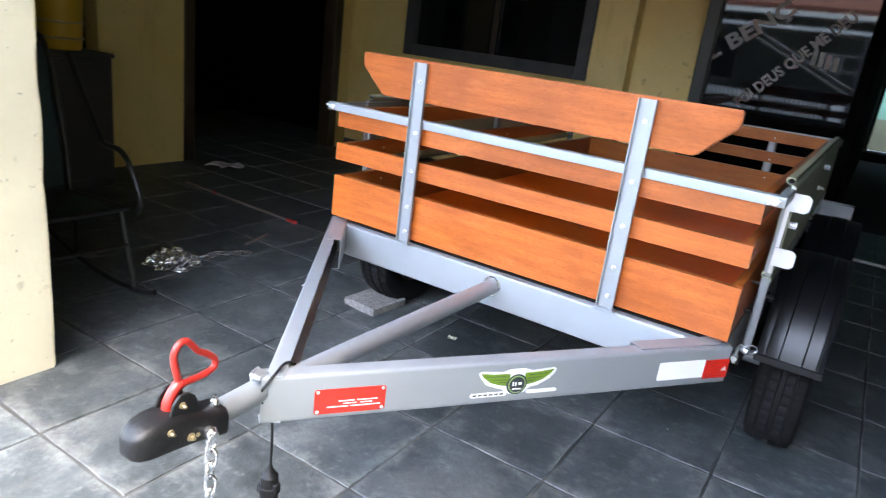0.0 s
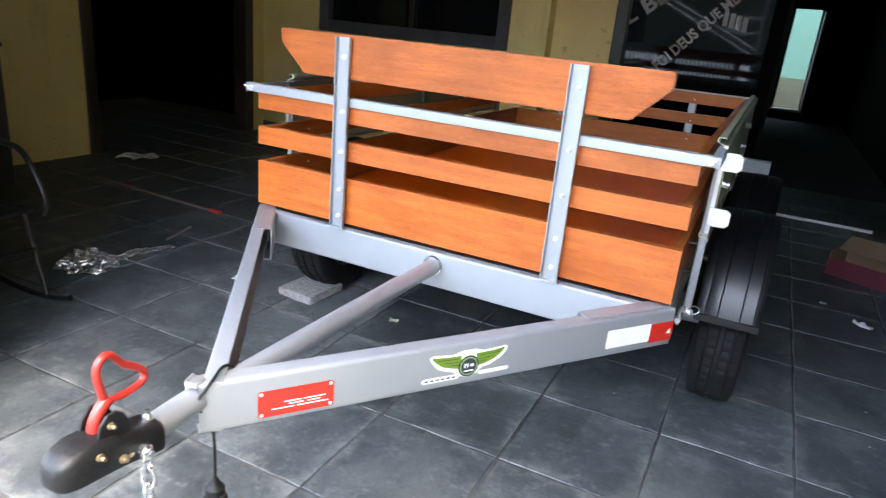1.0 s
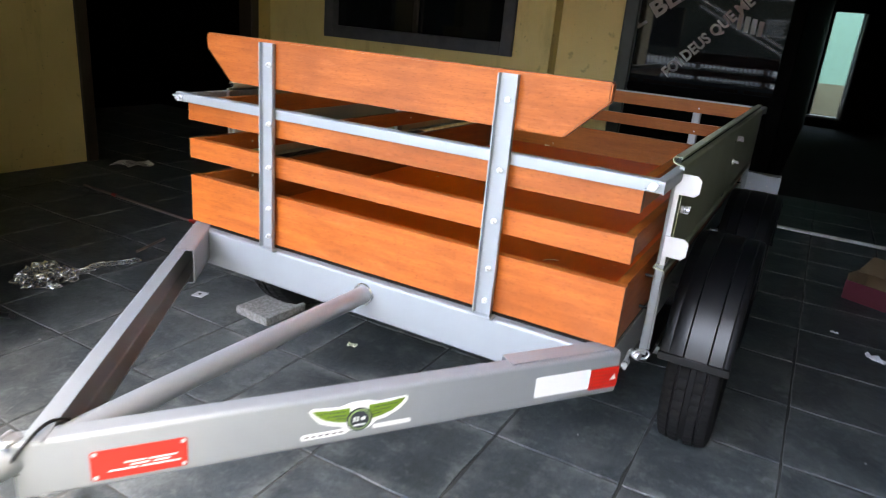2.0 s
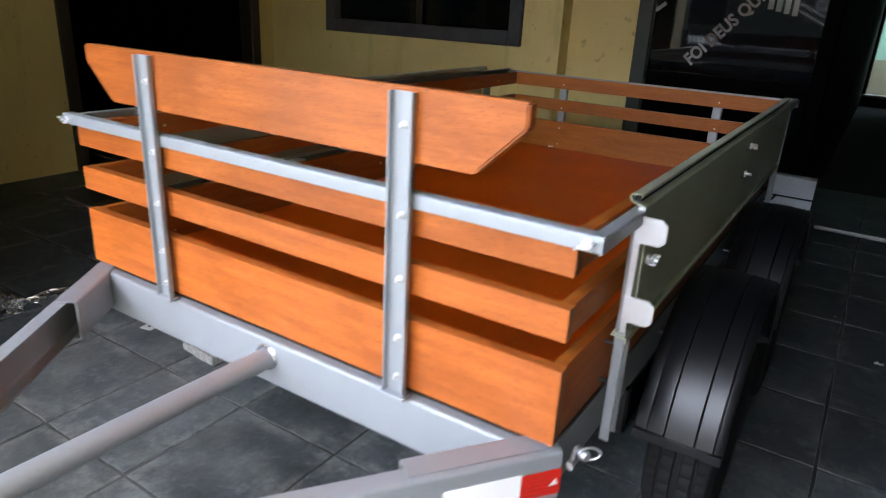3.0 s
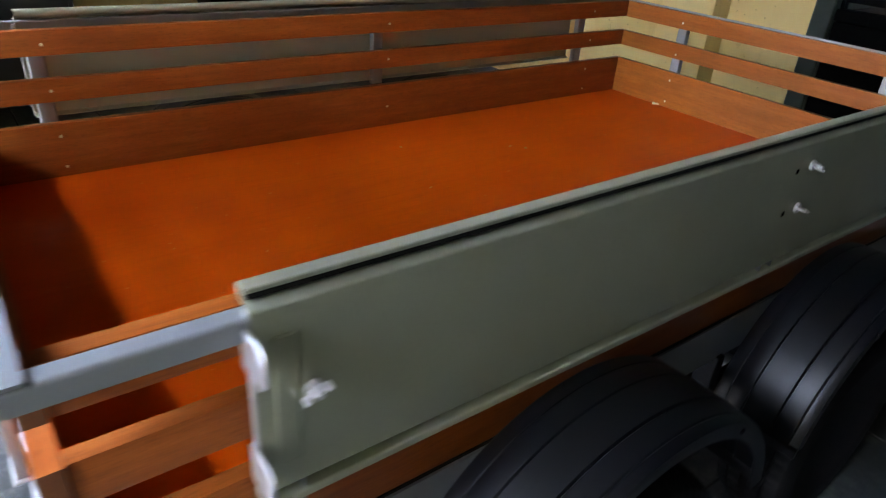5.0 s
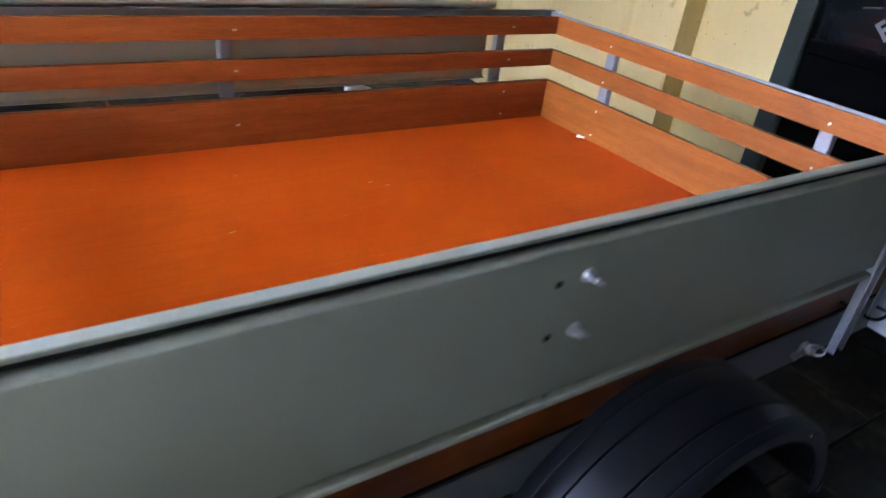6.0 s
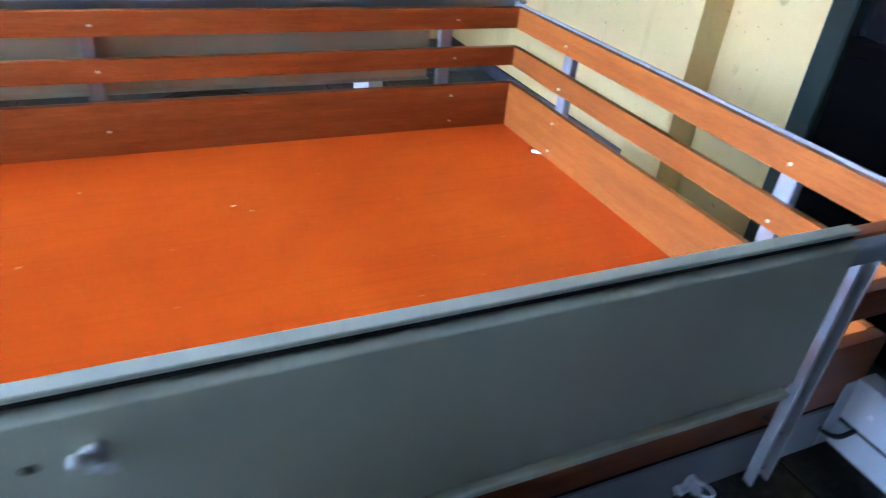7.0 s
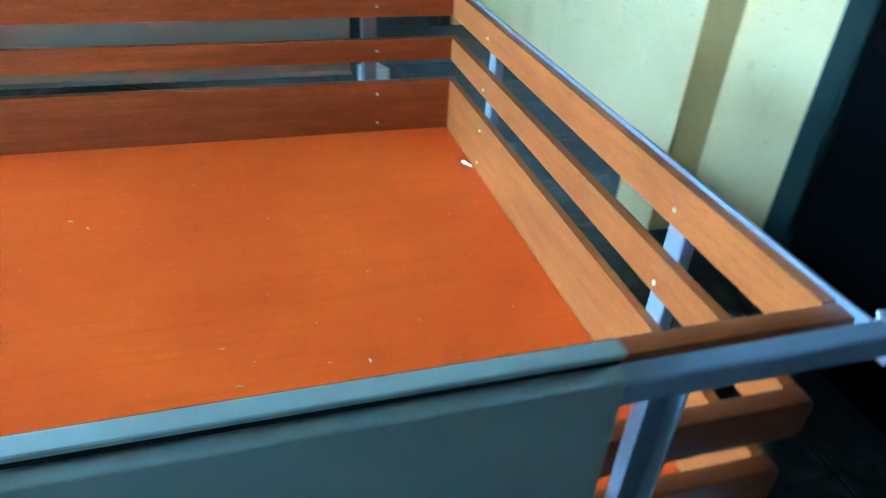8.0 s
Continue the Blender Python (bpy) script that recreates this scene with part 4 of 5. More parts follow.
# heart-shaped release handle
hp = [(-1.185, 0.635), (-1.193, 0.659), (-1.198, 0.691), (-1.190, 0.709), (-1.175, 0.714), (-1.161, 0.701), (-1.148, 0.685), (-1.128, 0.672), (-1.111, 0.655), (-1.114, 0.639), (-1.139, 0.632), (-1.168, 0.632)]
bm = NB()
sweep(bm, smooth_line([(-0.003, y + 0.007, z) for y, z in hp], 5, True), 0.0066, 10, True)
sweep(bm, smooth_line([(-0.003, -1.173, 0.637), (-0.003, -1.189, 0.627), (-0.003, -1.202, 0.607), (-0.003, -1.204, 0.591)], 4), [0.0085] + [0.0108] * 12, 10)
part("handle", bm, red_grip, cp, "red dipped heart-shaped release handle", smooth=True)
for x, y, z, r, mt in ((0.0365, -1.226, 0.573, 0.0065, brass), (0.0335, -1.184, 0.544, 0.0082, brass), (0.0328, -1.169, 0.541, 0.0042, brass), (0.024, -1.194, 0.608, 0.0062, brass)):
    bolt(cp, (x, y, z), (1, 0, 0), r, 0.005, mt)
bolt(cp, (0.0325, -1.144, 0.536), (1, 0, 0), 0.0120, 0.015)
bolt(cp, (0.004, -1.108, 0.562), (0, 0, 1), 0.0085, 0.014)


def chain_link(lx=0.020, wd=0.0115, r=0.0033):
    bm = NB()
    pts = []
    for k in range(12):
        a = 2 * math.pi * k / 12
        pts.append(((lx - wd) * (1 if math.cos(a) > 0 else -1) + wd * math.cos(a), wd * math.sin(a), 0))
    sweep(bm, pts, r, 6, True)
    return bm


sc = empty("safety_chain", (0.044, -1.148, 0.5))
sc.parent, sc.matrix_parent_inverse = tr, tr.matrix_world.inverted()
bpy.context.view_layer.update()
ln0 = part("chain_link", chain_link(), zinc, sc, "bright zinc-plated chain link", smooth=True)
z = 0.518
i = 0
while z > 0.016:
    mm = Matrix.Translation((0.044 + 0.002 * math.sin(i), -1.148 + 0.002 * math.cos(i * 1.7), z)) @ Matrix.Rotation(radians(90 * (i % 2) + 20), 4, "Z") @ Matrix.Rotation(radians(90), 4, "Y")
    if i == 0:
        ln0.matrix_parent_inverse, ln0.matrix_basis = sc.matrix_world.inverted(), mm
    else:
        share(ln0, mm, sc)
    z -= 0.0305
    i += 1
for k in range(5):
    share(ln0, Matrix.Translation((0.048 + 0.022 * k, -1.148 - 0.012 * k, 0.006 + 0.004 * (k % 2))) @ Matrix.Rotation(radians(-30 + 12 * k), 4, "Z") @ Matrix.Rotation(radians(80 * (k % 2)), 4, "X"), sc)

# lighting cable and plug hanging from the drawbar
bm = NB()
sweep(bm, smooth_line([(-0.016, -0.880, 0.556), (-0.010, -0.908, 0.5725), (-0.002, -0.932, 0.5770), (0.010, -0.958, 0.5760), (0.008, -0.980, 0.5580), (-0.004, -0.993, 0.526), (0.000, -0.974, 0.498), (0.005, -0.963, 0.470), (0.007, -0.960, 0.420), (0.006, -0.960, 0.335)], 6), 0.0032, 8)
cb = part("trailer_cable", bm, cable_black, tr, "black lighting cable", smooth=True)
bm = NB()
lathe(bm, [(0.346, 0.0045), (0.338, 0.008), (0.329, 0.012), (0.322, 0.019), (0.298, 0.020), (0.296, 0.0235), (0.282, 0.0235), (0.280, 0.021), (0.262, 0.020), (0.260, 0.012)], (0.006, -0.960, 0), "z", 18)
box(bm, 0.023, 0.034, -0.968, -0.952, 0.287, 0.310, 0.002)
box(bm, -0.026, -0.012, -0.968, -0.952, 0.266, 0.284, 0.002)
part("plug", bm, cable_black, cb, "black round trailer plug", smooth=True)

# gates: folded steel sheets hung on both sides
GATE = [(0.754, 1.0165), (0.755, 1.0215), (0.736, 1.0215), (0.7335, 1.015), (0.7365, 1.0075), (0.746, 1.0035), (0.763, 0.9990), (0.763, 0.749), (0.745, 0.744), (0.738, 0.740), (0.738, 0.734), (0.766, 0.7315), (0.766, 0.7215)]


for sgn in (1, -1):
    bm = NB()
    prism(bm, sheet(rounded(GATE if sgn > 0 else GATE[:-4], 0.003, 3), 0.0024), (0, 0.203, 0), (sgn, 0, 0), (0, 0, 1), (0, 1, 0), 2.052)
    g = part("gate_panel", bm, gate_paint, tr, "silver-grey folded sheet panel hung on the side rail", smooth=True)
    # Black strip in place of the groove's shadow; the panel has no seal.
    a, b = sorted((sgn * 0.7390, sgn * 0.7535))
    part("groove_shadow", box(NB(), a, b, 0.206, 2.252, 1.0078, 1.0158, 0.001), rubber, g, "black strip standing for the shadow in the groove under the folded lip")
    a, b = sorted((sgn * 0.7520, sgn * 0.7640))
    part("end_flange", box(NB(), a, b, 0.2002, 0.2026, 0.747, 1.0, 0.0006), galv, g, "pale folded edge of the panel")
    for z0, z1 in ((0.933, 0.985), (0.772, 0.826)):
        bm = NB()
        o = [(0.752, z0), (0.800, z0), (0.811, z0 + 0.010), (0.811, z1 - 0.010), (0.800, z1), (0.752, z1)]
        prism(bm, o, (0, 0.1955, 0), (sgn, 0, 0), (0, 0, 1), (0, 1, 0), 0.004, 0.001)
        part("hook_tab", bm, galv, g, "light grey rounded tab")
    wing_nut(g, (sgn * 0.7655, 0.265, 0.884), (sgn, 0, 0), 20)
    wing_nut(g, (sgn * 0.7655, 1.312, 0.954), (sgn, 0, 0), -35)
    wing_nut(g, (sgn * 0.7655, 1.309, 0.865), (sgn, 0, 0), -20)
    # Flat black discs: the dark inside the holes is given by colour.
    for z in (0.949, 0.861):
        bm = NB()
        rod(bm, (sgn * 0.7654, 1.262, z), (sgn * 0.7660, 1.262, z), 0.0055, 12)
        part("hole", bm, black_inside, g)
    bm = NB()
    box(bm, min(sgn * 0.7654, sgn * 0.768), max(sgn * 0.7654, sgn * 0.768), 0.222, 0.250, 0.79, 0.965, 0.002)
    part("stiffener", bm, gate_paint, g)

# pins with rings at the lower corners
for sgn in (1,):
    for y in (0.050, 2.13):
        bm = NB()
        c0 = Vector((sgn * 0.772, y, 0.560))
        sweep(bm, smooth_line([c0 + Vector((sgn * (0.004 + 0.0165 * math.cos(k * math.pi / 5)), 0.010 * math.cos(k * math.pi / 5), 0.004 + 0.0125 * math.sin(k * math.pi / 5))) for k in range(10)], 3, True), 0.0021, 6, True)
        sweep(bm, [c0 + Vector((-sgn * 0.016, 0.002, -0.001)), c0 + Vector((-sgn * 0.004, -0.004, -0.002)), c0 + Vector((sgn * 0.002, -0.007, -0.002))], [0.0085, 0.0105, 0.0085], 10)
        sweep(bm, smooth_line([c0 + Vector((-sgn * 0.019, 0, 0.008)), c0 + Vector((-sgn * 0.026, 0.004, -0.004)), c0 + Vector((-sgn * 0.029, 0.004, -0.026)), c0 + Vector((-sgn * 0.029, 0.004, -0.050))], 4), 0.0045, 8)
        sweep(bm, [c0 + Vector((-sgn * 0.029, -0.010, -0.034)), c0 + Vector((-sgn * 0.029, 0.018, -0.034))], 0.0085, 8)
        part("locking_pin", bm, galv, tr, "grey capped pin with a wire ring", smooth=True)

# wheels, axles, fenders
WX = 0.868
AX = (0.735, 1.565)


def tyre_wobble(i, j):
    return -0.006 if (i % 3 == 0 and j in (5, 6, 18, 19)) or (i % 4 == 1 and j in (9, 10, 14, 15)) else 0.0


TYRE = [(-0.066, 0.172), (-0.078, 0.196), (-0.0825, 0.225), (-0.080, 0.252), (-0.073, 0.268), (-0.070, 0.273), (-0.046, 0.2795), (-0.044, 0.271), (-0.039, 0.271), (-0.037, 0.280), (-0.010, 0.2815),
        (-0.008, 0.272), (0.0, 0.272), (0.008, 0.272), (0.010, 0.2815), (0.037, 0.280), (0.039, 0.271), (0.044, 0.271), (0.046, 0.2795), (0.070, 0.273), (0.073, 0.268), (0.080, 0.252), (0.0825, 0.225), (0.078, 0.196), (0.066, 0.172)]
RIM = [(-0.066, 0.173), (-0.062, 0.160), (0.020, 0.150), (0.030, 0.120), (0.022, 0.090), (0.034, 0.060), (0.034, 0.034), (0.060, 0.030), (0.062, 0.0)]
FEN = [(-0.097, -0.030), (-0.097, -0.005), (-0.092, -0.001), (-0.070, 0.0), (-0.068, -0.0015), (-0.066, 0.0), (-0.031, 0.001), (-0.0285, -0.003), (-0.026, 0.0025), (0.036, 0.0025), (0.0385, -0.003), (0.041, 0.001), (0.076, 0.0), (0.0785, -0.0025), (0.081, -0.0005), (0.090, -0.002), (0.097, -0.007), (0.097, -0.034)]


def wheel(cx, cy, sgn):
    e = new("wheel")
    e.location = (cx, cy, 0.28)
    e.parent = tr
    bpy.context.view_layer.update()
    e.matrix_parent_inverse = tr.matrix_world.inverted()
    bpy.context.view_layer.update()
    bm = lathe(NB(), TYRE, (cx, cy, 0.2815), "x", 180, tyre_wobble)
    part("tyre", bm, rubber, e, "black rubber tyre with grooved tread", smooth=True)
    bm = lathe(NB(), [(h * sgn, r) for h, r in RIM], (cx, cy, 0.2815), "x", 40)
    part("rim", bm, galv, e, "grey steel rim", smooth=True)
    return e


def fender(cx, cy, sgn):
    R, cz = 0.364, 0.350
    bm = NB()
    a0, a1, n = radians(167), radians(13), 40
    cols = []
    for i in range(n + 1):
        a = a0 + (a1 - a0) * i / n
        ring = []
        for lay in (0, 1):
            for x, dr in (FEN if lay == 0 else [(x * 0.975, dr - 0.004) for x, dr in FEN[::-1]]):
                r = R + dr
                ring.append(bm.verts.new((cx + x * sgn, cy + r * math.cos(a), cz + r * math.sin(a))))
        cols.append(ring)
    k = len(cols[0])
    for a, b in zip(cols, cols[1:]):
        for j in range(k):
            bm.faces.new((a[j], a[(j + 1) % k], b[(j + 1) % k], b[j]))
    bm.faces.new(cols[0])
    bm.faces.new(cols[-1][::-1])
    # flat lip across the front and rear edges
    for a, d in ((a0, 1), (a1, -1)):
        y, z = cy + R * math.cos(a), cz + R * math.sin(a)
        box(bm, cx - 0.099, cx + 0.099, y - 0.006, y + 0.006, z - 0.020, z + 0.004, 0.002)
    f = part("fender", bm, fender_black, tr, "black ribbed plastic mudguard", smooth=True)
    for a in (radians(120), radians(60)):
        bolt(f, (cx + 0.0975 * sgn, cy + (R - 0.02) * math.cos(a), cz + (R - 0.02) * math.sin(a)), (sgn, 0, 0), 0.006, 0.004, iron)
    return f


for y in AX:
    rod_bm = NB()
    rod(rod_bm, (-WX + 0.03, y, 0.2815), (WX - 0.03, y, 0.2815), 0.024, 12)
    part("axle", rod_bm, steel, tr, smooth=True)
    for sgn in (1, -1):
        wheel(sgn * WX, y, sgn)
        fender(sgn * WX, y, sgn)
        bm = NB()
        box(bm, sgn * 0.70 - 0.025, sgn * 0.70 + 0.025, y - 0.26, y + 0.26, 0.335, 0.352, 0.003)
        box(bm, sgn * 0.70 - 0.025, sgn * 0.70 + 0.025, y - 0.16, y + 0.16, 0.318, 0.335, 0.003)
        box(bm, sgn * 0.70 - 0.03, sgn * 0.70 + 0.03, y - 0.04, y + 0.04, 0.30, 0.318, 0.003)
        box(bm, sgn * 0.70 - 0.025, sgn * 0.70 + 0.025, y - 0.27, y - 0.24, 0.345, 0.466, 0.003)
        box(bm, sgn * 0.70 - 0.025, sgn * 0.70 + 0.025, y + 0.24, y + 0.27, 0.345, 0.466, 0.003)
        part("leaf_spring", bm, iron, tr)
        part("fender_bracket", box(NB(), min(sgn * 0.716, sgn * 0.78), max(sgn * 0.716, sgn * 0.78), y - 0.015, y + 0.015, 0.52, 0.526, 0.001), steel, tr)

# ---- things on the floor and by the walls ----
def rocking_chair():
    e = empty("rocking_chair", (-1.85, -0.45, 0), "black tubular rocking chair with dark green cord seat", "chair")
    for y in (-0.20, -0.70):
        bm = NB()
        sweep(bm, smooth_line([(-2.45, y, 0.13), (-2.15, y, 0.045), (-1.85, y, 0.016), (-1.66, y, 0.024), (-1.53, y, 0.052)], 6), 0.0135, 10)
        part("rocker", bm, chair_metal, e, smooth=True)
        bm = NB()
        sweep(bm, smooth_line([(-2.13, y, 1.00), (-2.02, y, 0.83), (-1.915, y, 0.68), (-1.87, y, 0.645), (-1.76, y, 0.635), (-1.69, y, 0.58), (-1.62, y, 0.45), (-1.65, y, 0.385)], 6), 0.0125, 10)
        part("arm", bm, chair_metal, e, smooth=True)
        bm = NB()
        sweep(bm, [(-1.77, y, 0.38), (-1.72, y, 0.2), (-1.675, y, 0.030)], 0.012, 10)
        part("leg", bm, chair_metal, e, smooth=True)
        bm = NB()
        sweep(bm, [(-2.12, y, 0.36), (-2.14, y, 0.2), (-2.15, y, 0.05)], 0.012, 10)
        part("leg", bm, chair_metal, e, smooth=True)
    for nm, pts in (("back_frame", [(-2.13, -0.22, 0.36), (-2.18, -0.22, 0.70), (-2.27, -0.23, 1.02), (-2.30, -0.30, 1.055), (-2.30, -0.60, 1.055), (-2.27, -0.67, 1.02), (-2.18, -0.68, 0.70), (-2.13, -0.68, 0.36)]),
                    ("seat_frame", [(-2.13, -0.22, 0.37), (-1.74, -0.22, 0.395), (-1.70, -0.26, 0.395), (-1.70, -0.64, 0.395), (-1.74, -0.68, 0.395), (-2.13, -0.68, 0.37)])):
        bm = NB()
        sweep(bm, smooth_line(pts, 4), 0.0125, 10)
        part(nm, bm, chair_metal, e, smooth=True)
    bm = NB()
    box(bm, -0.20, 0.21, -0.215, 0.215, -0.006, 0.006, 0.004, 1, Matrix.Translation((-1.93, -0.45, 0.385)) @ Matrix.Rotation(radians(-3), 4, "Y"))
    part("seat", bm, cord_green, e, "dark green woven cord seat")
    bm = NB()
    box(bm, -0.006, 0.006, -0.22, 0.22, -0.32, 0.32, 0.004, 1, Matrix.Translation((-2.215, -0.45, 0.71)) @ Matrix.Rotation(radians(-11), 4, "Y"))
    part("backrest", bm, cord_green, e, "dark green woven cord backrest")
    bm = NB()
    sweep(bm, [(-1.72, -0.20, 0.22), (-1.72, -0.70, 0.22)], 0.010, 8)
    part("stretcher", bm, chair_metal, e, smooth=True)
    return e


rocking_chair()

cab = empty("cabinet", (-3.6, 0.25, 0), "dark grey low cabinet against the wall", "cabinet")
part("body", box(NB(), -3.85, -3.40, -0.27, 0.77, 0.0, 0.86, 0.008), cabinet_grey, cab)
part("top", box(NB(), -3.855, -3.385, -0.28, 0.78, 0.86, 0.885, 0.004), cabinet_grey, cab)
for a in (-0.24, 0.26):
    part("door", box(NB(), -3.399, -3.382, a, a + 0.48, 0.06, 0.82, 0.004), cabinet_grey, cab)
bk = empty("bucket", (-3.62, 0.56, 0.885), "yellow plastic tub on the cabinet", "bucket")
bm = NB()
lathe(bm, [(0.886, 0.115), (0.90, 0.120), (1.00, 0.126), (1.10, 0.132), (1.20, 0.138), (1.205, 0.146), (1.215, 0.146), (1.215, 0.135), (0.90, 0.112), (0.898, 0.0)], (-3.62, 0.56, 0), "z", 28)
part("body", bm, yellow_plastic, bk, smooth=True)
for z in (0.95, 1.05, 1.14):
    bm = lathe(NB(), [(z, 0.127), (z + 0.004, 0.134), (z + 0.012, 0.134), (z + 0.016, 0.128)], (-3.62, 0.56, 0), "z", 28)
    part("hoop", bm, brass, bk, smooth=True)

# heap of chain with a loose end
rnd = random.Random(4)
hp_ = empty("chain_heap", (-1.92, 0.16, 0), "heap of bright galvanised chain lying on the slate floor", "chain")
hl = part("chain_link", chain_link(0.024, 0.0145, 0.0038), zinc, hp_, smooth=True)
hl.matrix_basis = Matrix.Translation((-1.93, 0.15, 0.02))
for k in range(85):
    r = 0.13 * math.sqrt(rnd.random())
    a = rnd.random() * 2 * math.pi
    h = 0.007 + rnd.random() * max(0.0, 0.105 * (1 - r / 0.13))
    mm = Matrix.Translation((-1.885 + r * math.cos(a) * 0.95, 0.145 + r * math.sin(a) * 0.95, h)) @ Euler((rnd.uniform(-1.2, 1.2) * (h > 0.01), rnd.uniform(-0.6, 0.6) * (h > 0.01), rnd.uniform(0, 6.28))).to_matrix().to_4x4()
    share(hl, mm, hp_)
trail = smooth_line([(-1.87, 0.20, 0), (-1.84, 0.30, 0), (-1.86, 0.38, 0), (-1.81, 0.46, 0), (-1.785, 0.54, 0)], 5)
for k, p in enumerate(trail):
    share(hl, Matrix.Translation((p.x, p.y, 0.010)) @ Matrix.Rotation(radians(70 + 12 * math.sin(k)), 4, "Z") @ Matrix.Rotation(radians(70 * (k % 2)), 4, "X"), hp_)
bm = NB()
sweep(bm, [(-1.90, 0.628, 0.009), (-1.966, 0.85, 0.009)], 0.008, 8)
tagged(finish("steel_pin", bm, pole_metal, smooth=True), "grey steel pin lying at the end of the chain", "pin")

bm = NB()
box(bm, -0.07, 0.07, -0.06, 0.06, 0.001, 0.135, 0.004)
wb = finish("small_carton", bm, paper_white)
wb.matrix_world = Matrix.Translation((-2.60, 2.66, 0)) @ Matrix.Rotation(radians(25), 4, "Z")
tagged(wb, "small white carton standing on the slate floor", "box")

# red-ended pole
pe = empty("pole", (-2.6, 1.13, 0.01), "thin worn metal pole with a red end lying on the floor", "pole")
bm = NB()
rod(bm, (-2.12, 1.160, 0.0112), (-3.22, 1.211, 0.0112), 0.009, 10)
part("shaft", bm, pole_metal, pe, smooth=True)
bm = NB()
rod(bm, (-2.04, 1.157, 0.0125), (-2.12, 1.160, 0.0125), 0.0125, 10)
part("end_cap", bm, red_paint, pe, "red plastic end", smooth=True)
bm = NB()
rod(bm, (-2.86, 1.1943, 0.0118), (-2.9, 1.1962, 0.0118), 0.0115, 10)
part("collar", bm, red_paint, pe, smooth=True)


def scrap(name, at, sx, sy, seed, mat, label, category, turn=0.0, bend=0.02):
    r = random.Random(seed)
    bm = NB()
    n = 6
    g = [[bm.verts.new(((i / n - 0.5) * sx, (j / n - 0.5) * sy * (0.75 + 0.25 * math.sin(i * 1.3 + seed)), 0.003 + bend * r.random() * (0.3 + abs(math.sin(i + seed))))) for j in range(n + 1)] for i in range(n + 1)]
    top = [bm.faces.new((g[i][j], g[i + 1][j], g[i + 1][j + 1], g[i][j + 1])) for i in range(n) for j in range(n)]
    ex = bmesh.ops.extrude_face_region(bm, geom=top)
    for v in ex["geom"]:
        if isinstance(v, bmesh.types.BMVert):
            v.co.z -= 0.0015
    ob = finish(name, bm, mat)
    ob.matrix_world = Matrix.Translation((at[0], at[1], 0.0)) @ Matrix.Rotation(radians(turn), 4, "Z")
    return tagged(ob, label, category, "paper litter on the floor" if category == "paper" else "")


scrap("paper", (-3.55, 1.83, 0), 0.30, 0.20, 3, paper_white, "crumpled sheet of white paper on the floor", "paper", 30, 0.03)
scrap("paper_scrap", (1.492, 1.885, 0), 0.09, 0.05, 5, paper_white, "small crumpled white paper scrap on the slate", "paper", -35, 0.015)
scrap("paper_scrap", (1.327, 2.101, 0), 0.035, 0.025, 6, paper_white, "tiny white paper scrap on the slate", "paper", 0, 0.008)
scrap("dry_leaf", (-0.415, 0.515, 0), 0.040, 0.028, 8, pale_leaf, "small dry pale leaf on the slate floor", "leaf", 20, 0.006)
sq = NB()
box(sq, -0.027, 0.027, -0.027, 0.027, 0.0015, 0.006, 0.001)
w0 = finish("washer", sq, paper_white)
w0.matrix_world = Matrix.Translation((-1.25, 0.47, 0)) @ Matrix.Rotation(radians(12), 4, "Z")
tagged(w0, "square white washer plate with a hole on the floor", "washer")
# A black disc on top stands for the shade in the washer's hole.
bm = NB()
rod(bm, (0, 0, 0.0062), (0, 0, 0.0066), 0.008, 12)
hole_ob = finish("hole", bm, black_inside)
hole_ob.parent = w0

# concrete block by the wheel
bm = NB()
box(bm, -0.095, 0.095, -0.115, 0.115, 0.001, 0.040)
bmesh.ops.bevel(bm, geom=bm.edges[:], offset=0.004, segments=1, affect="EDGES")
bmesh.ops.subdivide_edges(bm, edges=bm.edges[:], cuts=3, use_grid_fill=True)
for v in bm.verts:
    v.co += Vector((noise.noise(v.co * 40), noise.noise(v.co * 40 + Vector((3, 0, 0))), 0.6 * noise.noise(v.co * 40 + Vector((0, 9, 0))))) * 0.004
    v.co.z = max(v.co.z, 0.0015)
blk = finish("concrete_block", bm, block_grey)
blk.matrix_world = Matrix.Translation((-0.880, 0.540, 0)) @ Matrix.Rotation(radians(-4), 4, "Z")
tagged(blk, "flat grey rough concrete block chocking the wheel", "block")

# cardboard box and a rod deeper in the garage
bx = empty("carton", (1.60, 2.75, 0), "open cardboard carton printed magenta, on the floor", "box")
for nm, b, mt in (("side", (-0.20, 0.20, -0.14, -0.135, 0.002, 0.11), magenta_print), ("side", (-0.20, 0.20, 0.135, 0.14, 0.002, 0.16), cardboard),
                  ("side", (-0.20, -0.195, -0.135, 0.135, 0.002, 0.15), cardboard), ("side", (0.195, 0.20, -0.135, 0.135, 0.002, 0.15), magenta_print),
                  ("bottom", (-0.195, 0.195, -0.135, 0.135, 0.002, 0.006), cardboard)):
    bm = NB()
    box(bm, *b, 0.0, 1, Matrix.Translation((1.60, 2.75, 0)) @ Matrix.Rotation(radians(-25), 4, "Z"))
    part(nm, bm, mt, bx)
bm = NB()
box(bm, -0.20, 0.20, -0.02, 0.16, -0.003, 0.0, 0.0, 1, Matrix.Translation((1.60, 2.75, 0.15)) @ Matrix.Rotation(radians(-25), 4, "Z") @ Matrix.Rotation(radians(20), 4, "X"))
part("flap", bm, cardboard, bx)
bm = NB()
rod(bm, (0.90, 4.10, 0.013), (1.75, 4.07, 0.013), 0.013, 10)
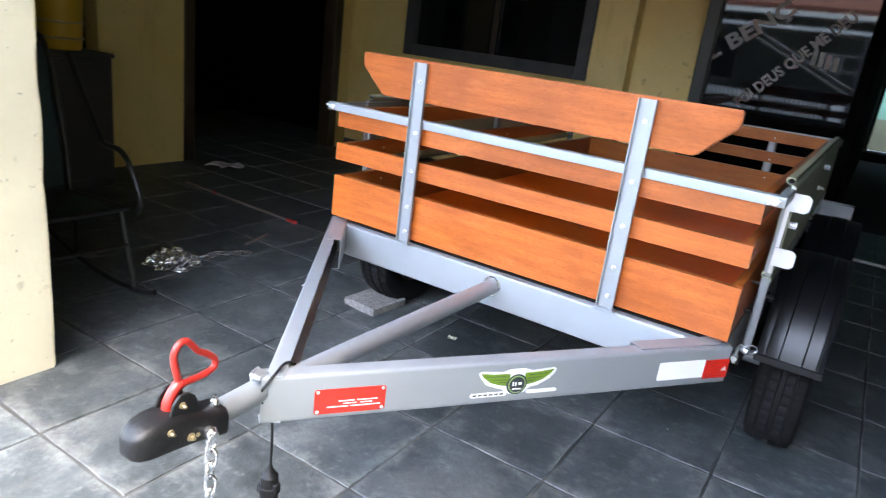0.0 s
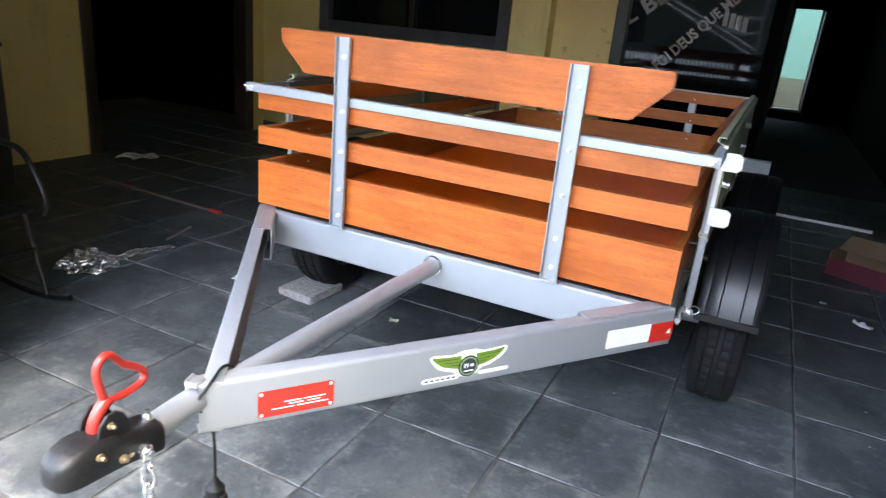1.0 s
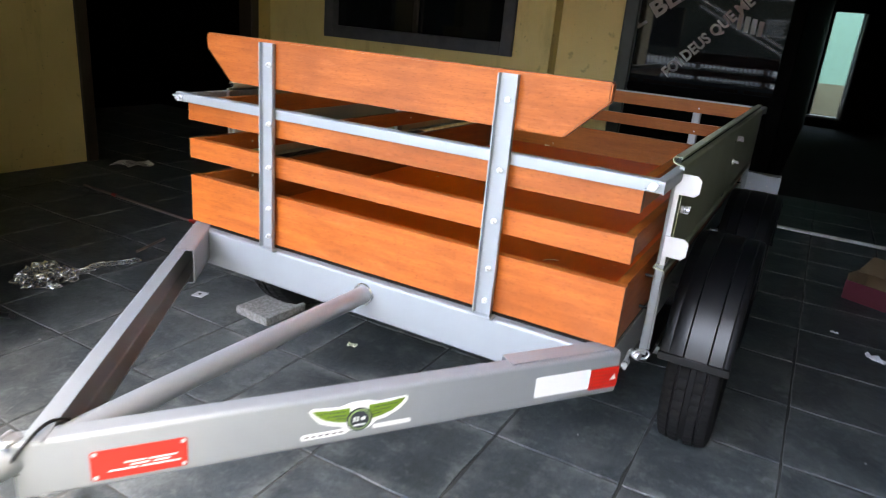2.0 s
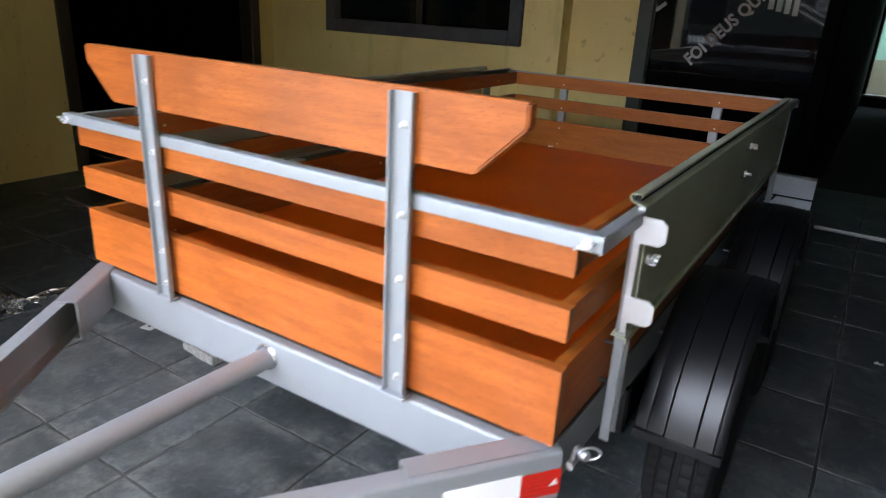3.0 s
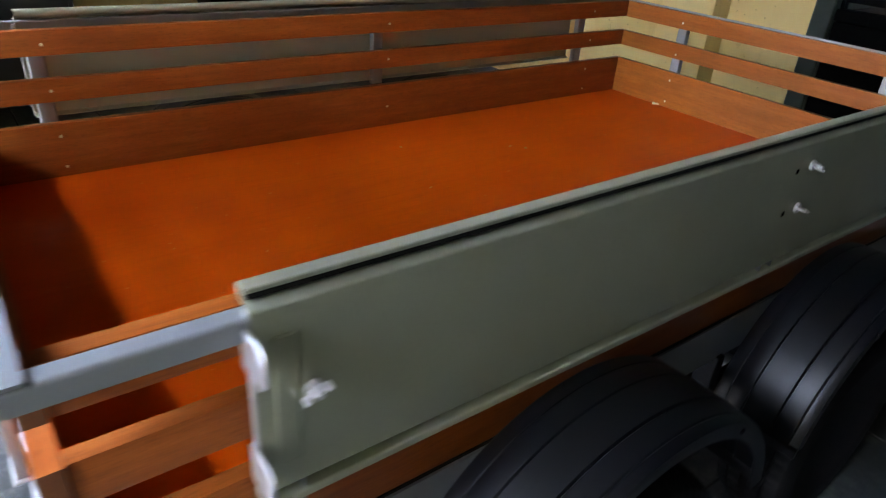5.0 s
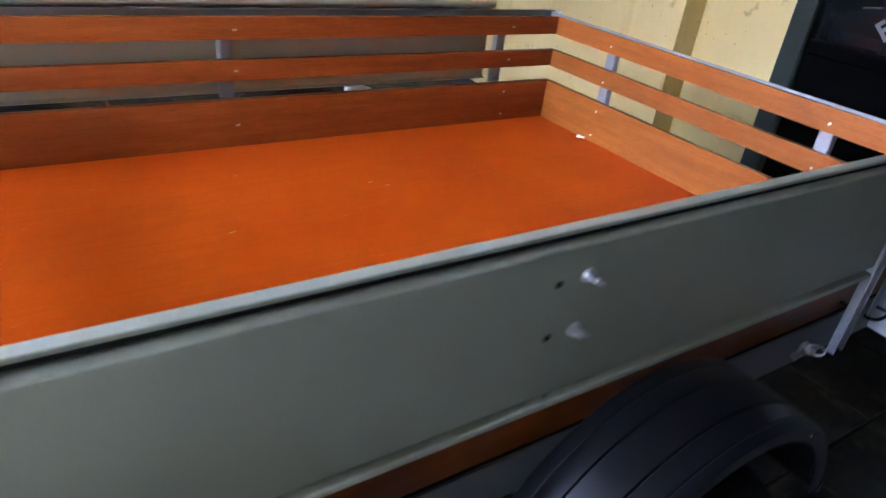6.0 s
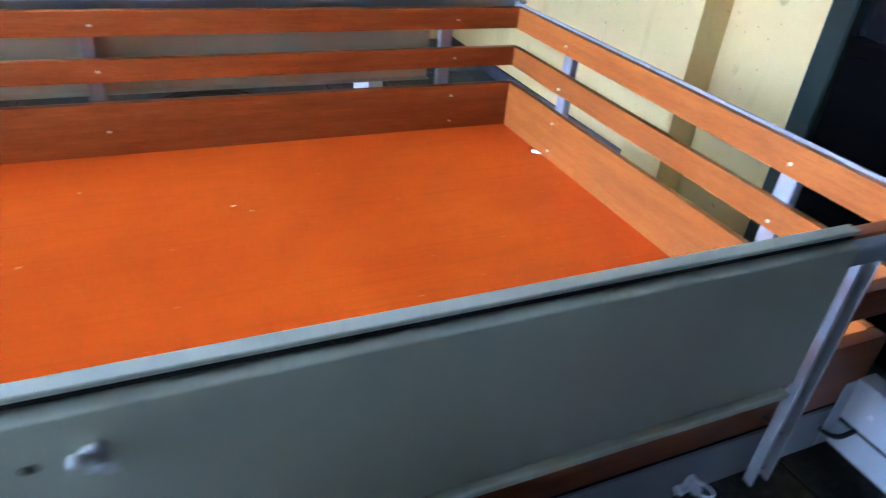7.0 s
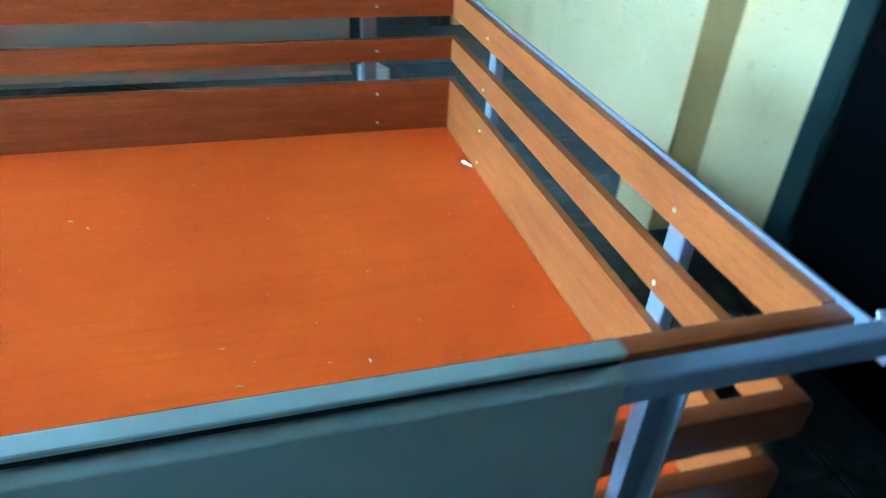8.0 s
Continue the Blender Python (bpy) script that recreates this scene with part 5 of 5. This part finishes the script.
tagged(finish("metal_tube", bm, sticker_white, smooth=True), "pale painted metal tube lying on the floor", "tube")

# small things in the trailer bed
bm = NB()
sweep(bm, [(-0.442, 2.508, 0.5945), (-0.432, 2.513, 0.5945), (-0.431, 2.5135, 0.5945), (-0.416, 2.521, 0.5945)], [0.0055, 0.0055, 0.0032, 0.0032], 8)
tagged(finish("loose_bolt", bm, nut_zinc, smooth=True), "loose bright bolt lying on the trailer bed", "bolt")
for i, (x, y, a) in enumerate([(-0.470, 1.205, 10), (-0.311, 1.556, 60), (-0.275, 1.595, 30), (0.281, 1.903, 80), (0.266, 2.121, 20), (-0.15, 1.1, 130), (0.380, 0.467, 40)]):
    bm = NB()
    s = 0.008 if i < 6 else 0.05
    sweep(bm, smooth_line([(-s / 2, 0, 0.0012), (0, s * 0.12, 0.002), (s / 2, 0, 0.0012)], 4), 0.0011, 5)
    ob = finish("wood_shaving", bm, paper_white)
    ob.matrix_world = Matrix.Translation((x, y, 0.589)) @ Matrix.Rotation(radians(a), 4, "Z")
    tagged(ob, "tiny pale wood shaving on the trailer bed", "shaving", "shavings on the trailer bed")

# pale grit on the slate
rg = random.Random(21)
bm = NB()
for k in range(50):
    x, y, s = rg.uniform(-3.0, 1.6), rg.uniform(-1.5, 2.6), rg.uniform(0.0012, 0.0032)
    box(bm, -s, s, -s * rg.uniform(0.5, 1.4), s, 0.0008, 0.0008 + s, 0.0, 1, Matrix.Translation((x, y, 0)) @ Matrix.Rotation(rg.uniform(0, 3), 4, "Z"))
tagged(finish("grit", bm, block_grey), "tiny pale grit scattered over the slate floor", "grit", kind="stuff")

# ---- slate floor, tile by tile ----
PX, PY, X0, Y0 = 0.420, 0.432, -0.088, -0.123
fl = empty("floor", (0, 1, 0), "grey slate tile floor with pale joints", "floor", kind="structure")
bm = NB()
box(bm, X_LEFT - 2.2, X_RIGHT, -3.8, 5.4, -0.020, -0.004)
part("joint_bed", bm, grout, fl)
rt = random.Random(7)
variants = []
for k in range(6):
    bm = NB()
    hx, hy = PX / 2 - 0.0026, PY / 2 - 0.0026
    ring = []
    for (ax, ay), (bx, by) in zip(((-hx, -hy), (hx, -hy), (hx, hy), (-hx, hy)), ((hx, -hy), (hx, hy), (-hx, hy), (-hx, -hy))):
        ring.append((ax * (1 - rt.uniform(0.0, 0.018)), ay * (1 - rt.uniform(0.0, 0.018))))
        for q in (0.18, 0.37, 0.55, 0.74, 0.9):
            q += rt.uniform(-0.05, 0.05)
            inset = 1 - rt.choice((0.0, 0.003, 0.007, 0.014, 0.022))
            ring.append(((ax + (bx - ax) * q) * (inset if ax == bx else 1.0), (ay + (by - ay) * q) * (inset if ay == by else 1.0)))
    upper = [bm.verts.new((x * 0.993, y * 0.993, 0.0)) for x, y in ring]
    lower = [bm.verts.new((x * 1.002, y * 1.002, -0.006)) for x, y in ring]
    bm.faces.new(upper)
    for k2 in range(len(ring)):
        j2 = (k2 + 1) % len(ring)
        bm.faces.new((lower[k2], lower[j2], upper[j2], upper[k2]))
    me = bpy.data.meshes.new("tile")
    bm.to_mesh(me)
    bm.free()
    me.materials.append(slate)
    variants.append(me)
rest = NB()
for i in range(-15, 7):
    for j in range(-9, 13):
        cx, cy = X0 + PX * (i + 0.5), Y0 + PY * (j + 0.5)
        if cx > X_RIGHT - 0.2 or (cy > 5.4 and cx < 0.7):
            continue
        if -10 <= i <= 5 and -7 <= j <= 10:
            t = bpy.data.objects.new("tile", variants[rt.randrange(6)])
            scene.collection.objects.link(t)
            t.parent = fl
            t.matrix_parent_inverse = fl.matrix_world.inverted()
            t.matrix_basis = Matrix.Translation((cx, cy, rt.uniform(-0.0008, 0.0006))) @ Euler((rt.uniform(-0.0016, 0.0016), rt.uniform(-0.0016, 0.0016), rt.choice((0, 1)) * math.pi)).to_matrix().to_4x4()
        else:
            box(rest, cx - hx, cx + hx, cy - hy, cy + hy, -0.012, -0.0005)
tagged(part("outer_tiles", rest, slate_far, fl), kind="stuff")

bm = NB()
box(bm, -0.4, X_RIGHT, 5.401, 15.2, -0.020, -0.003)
tagged(finish("floor_passage", bm, cement), "rough cement floor of the passage, its shade put into a dark colour", "floor", kind="structure")
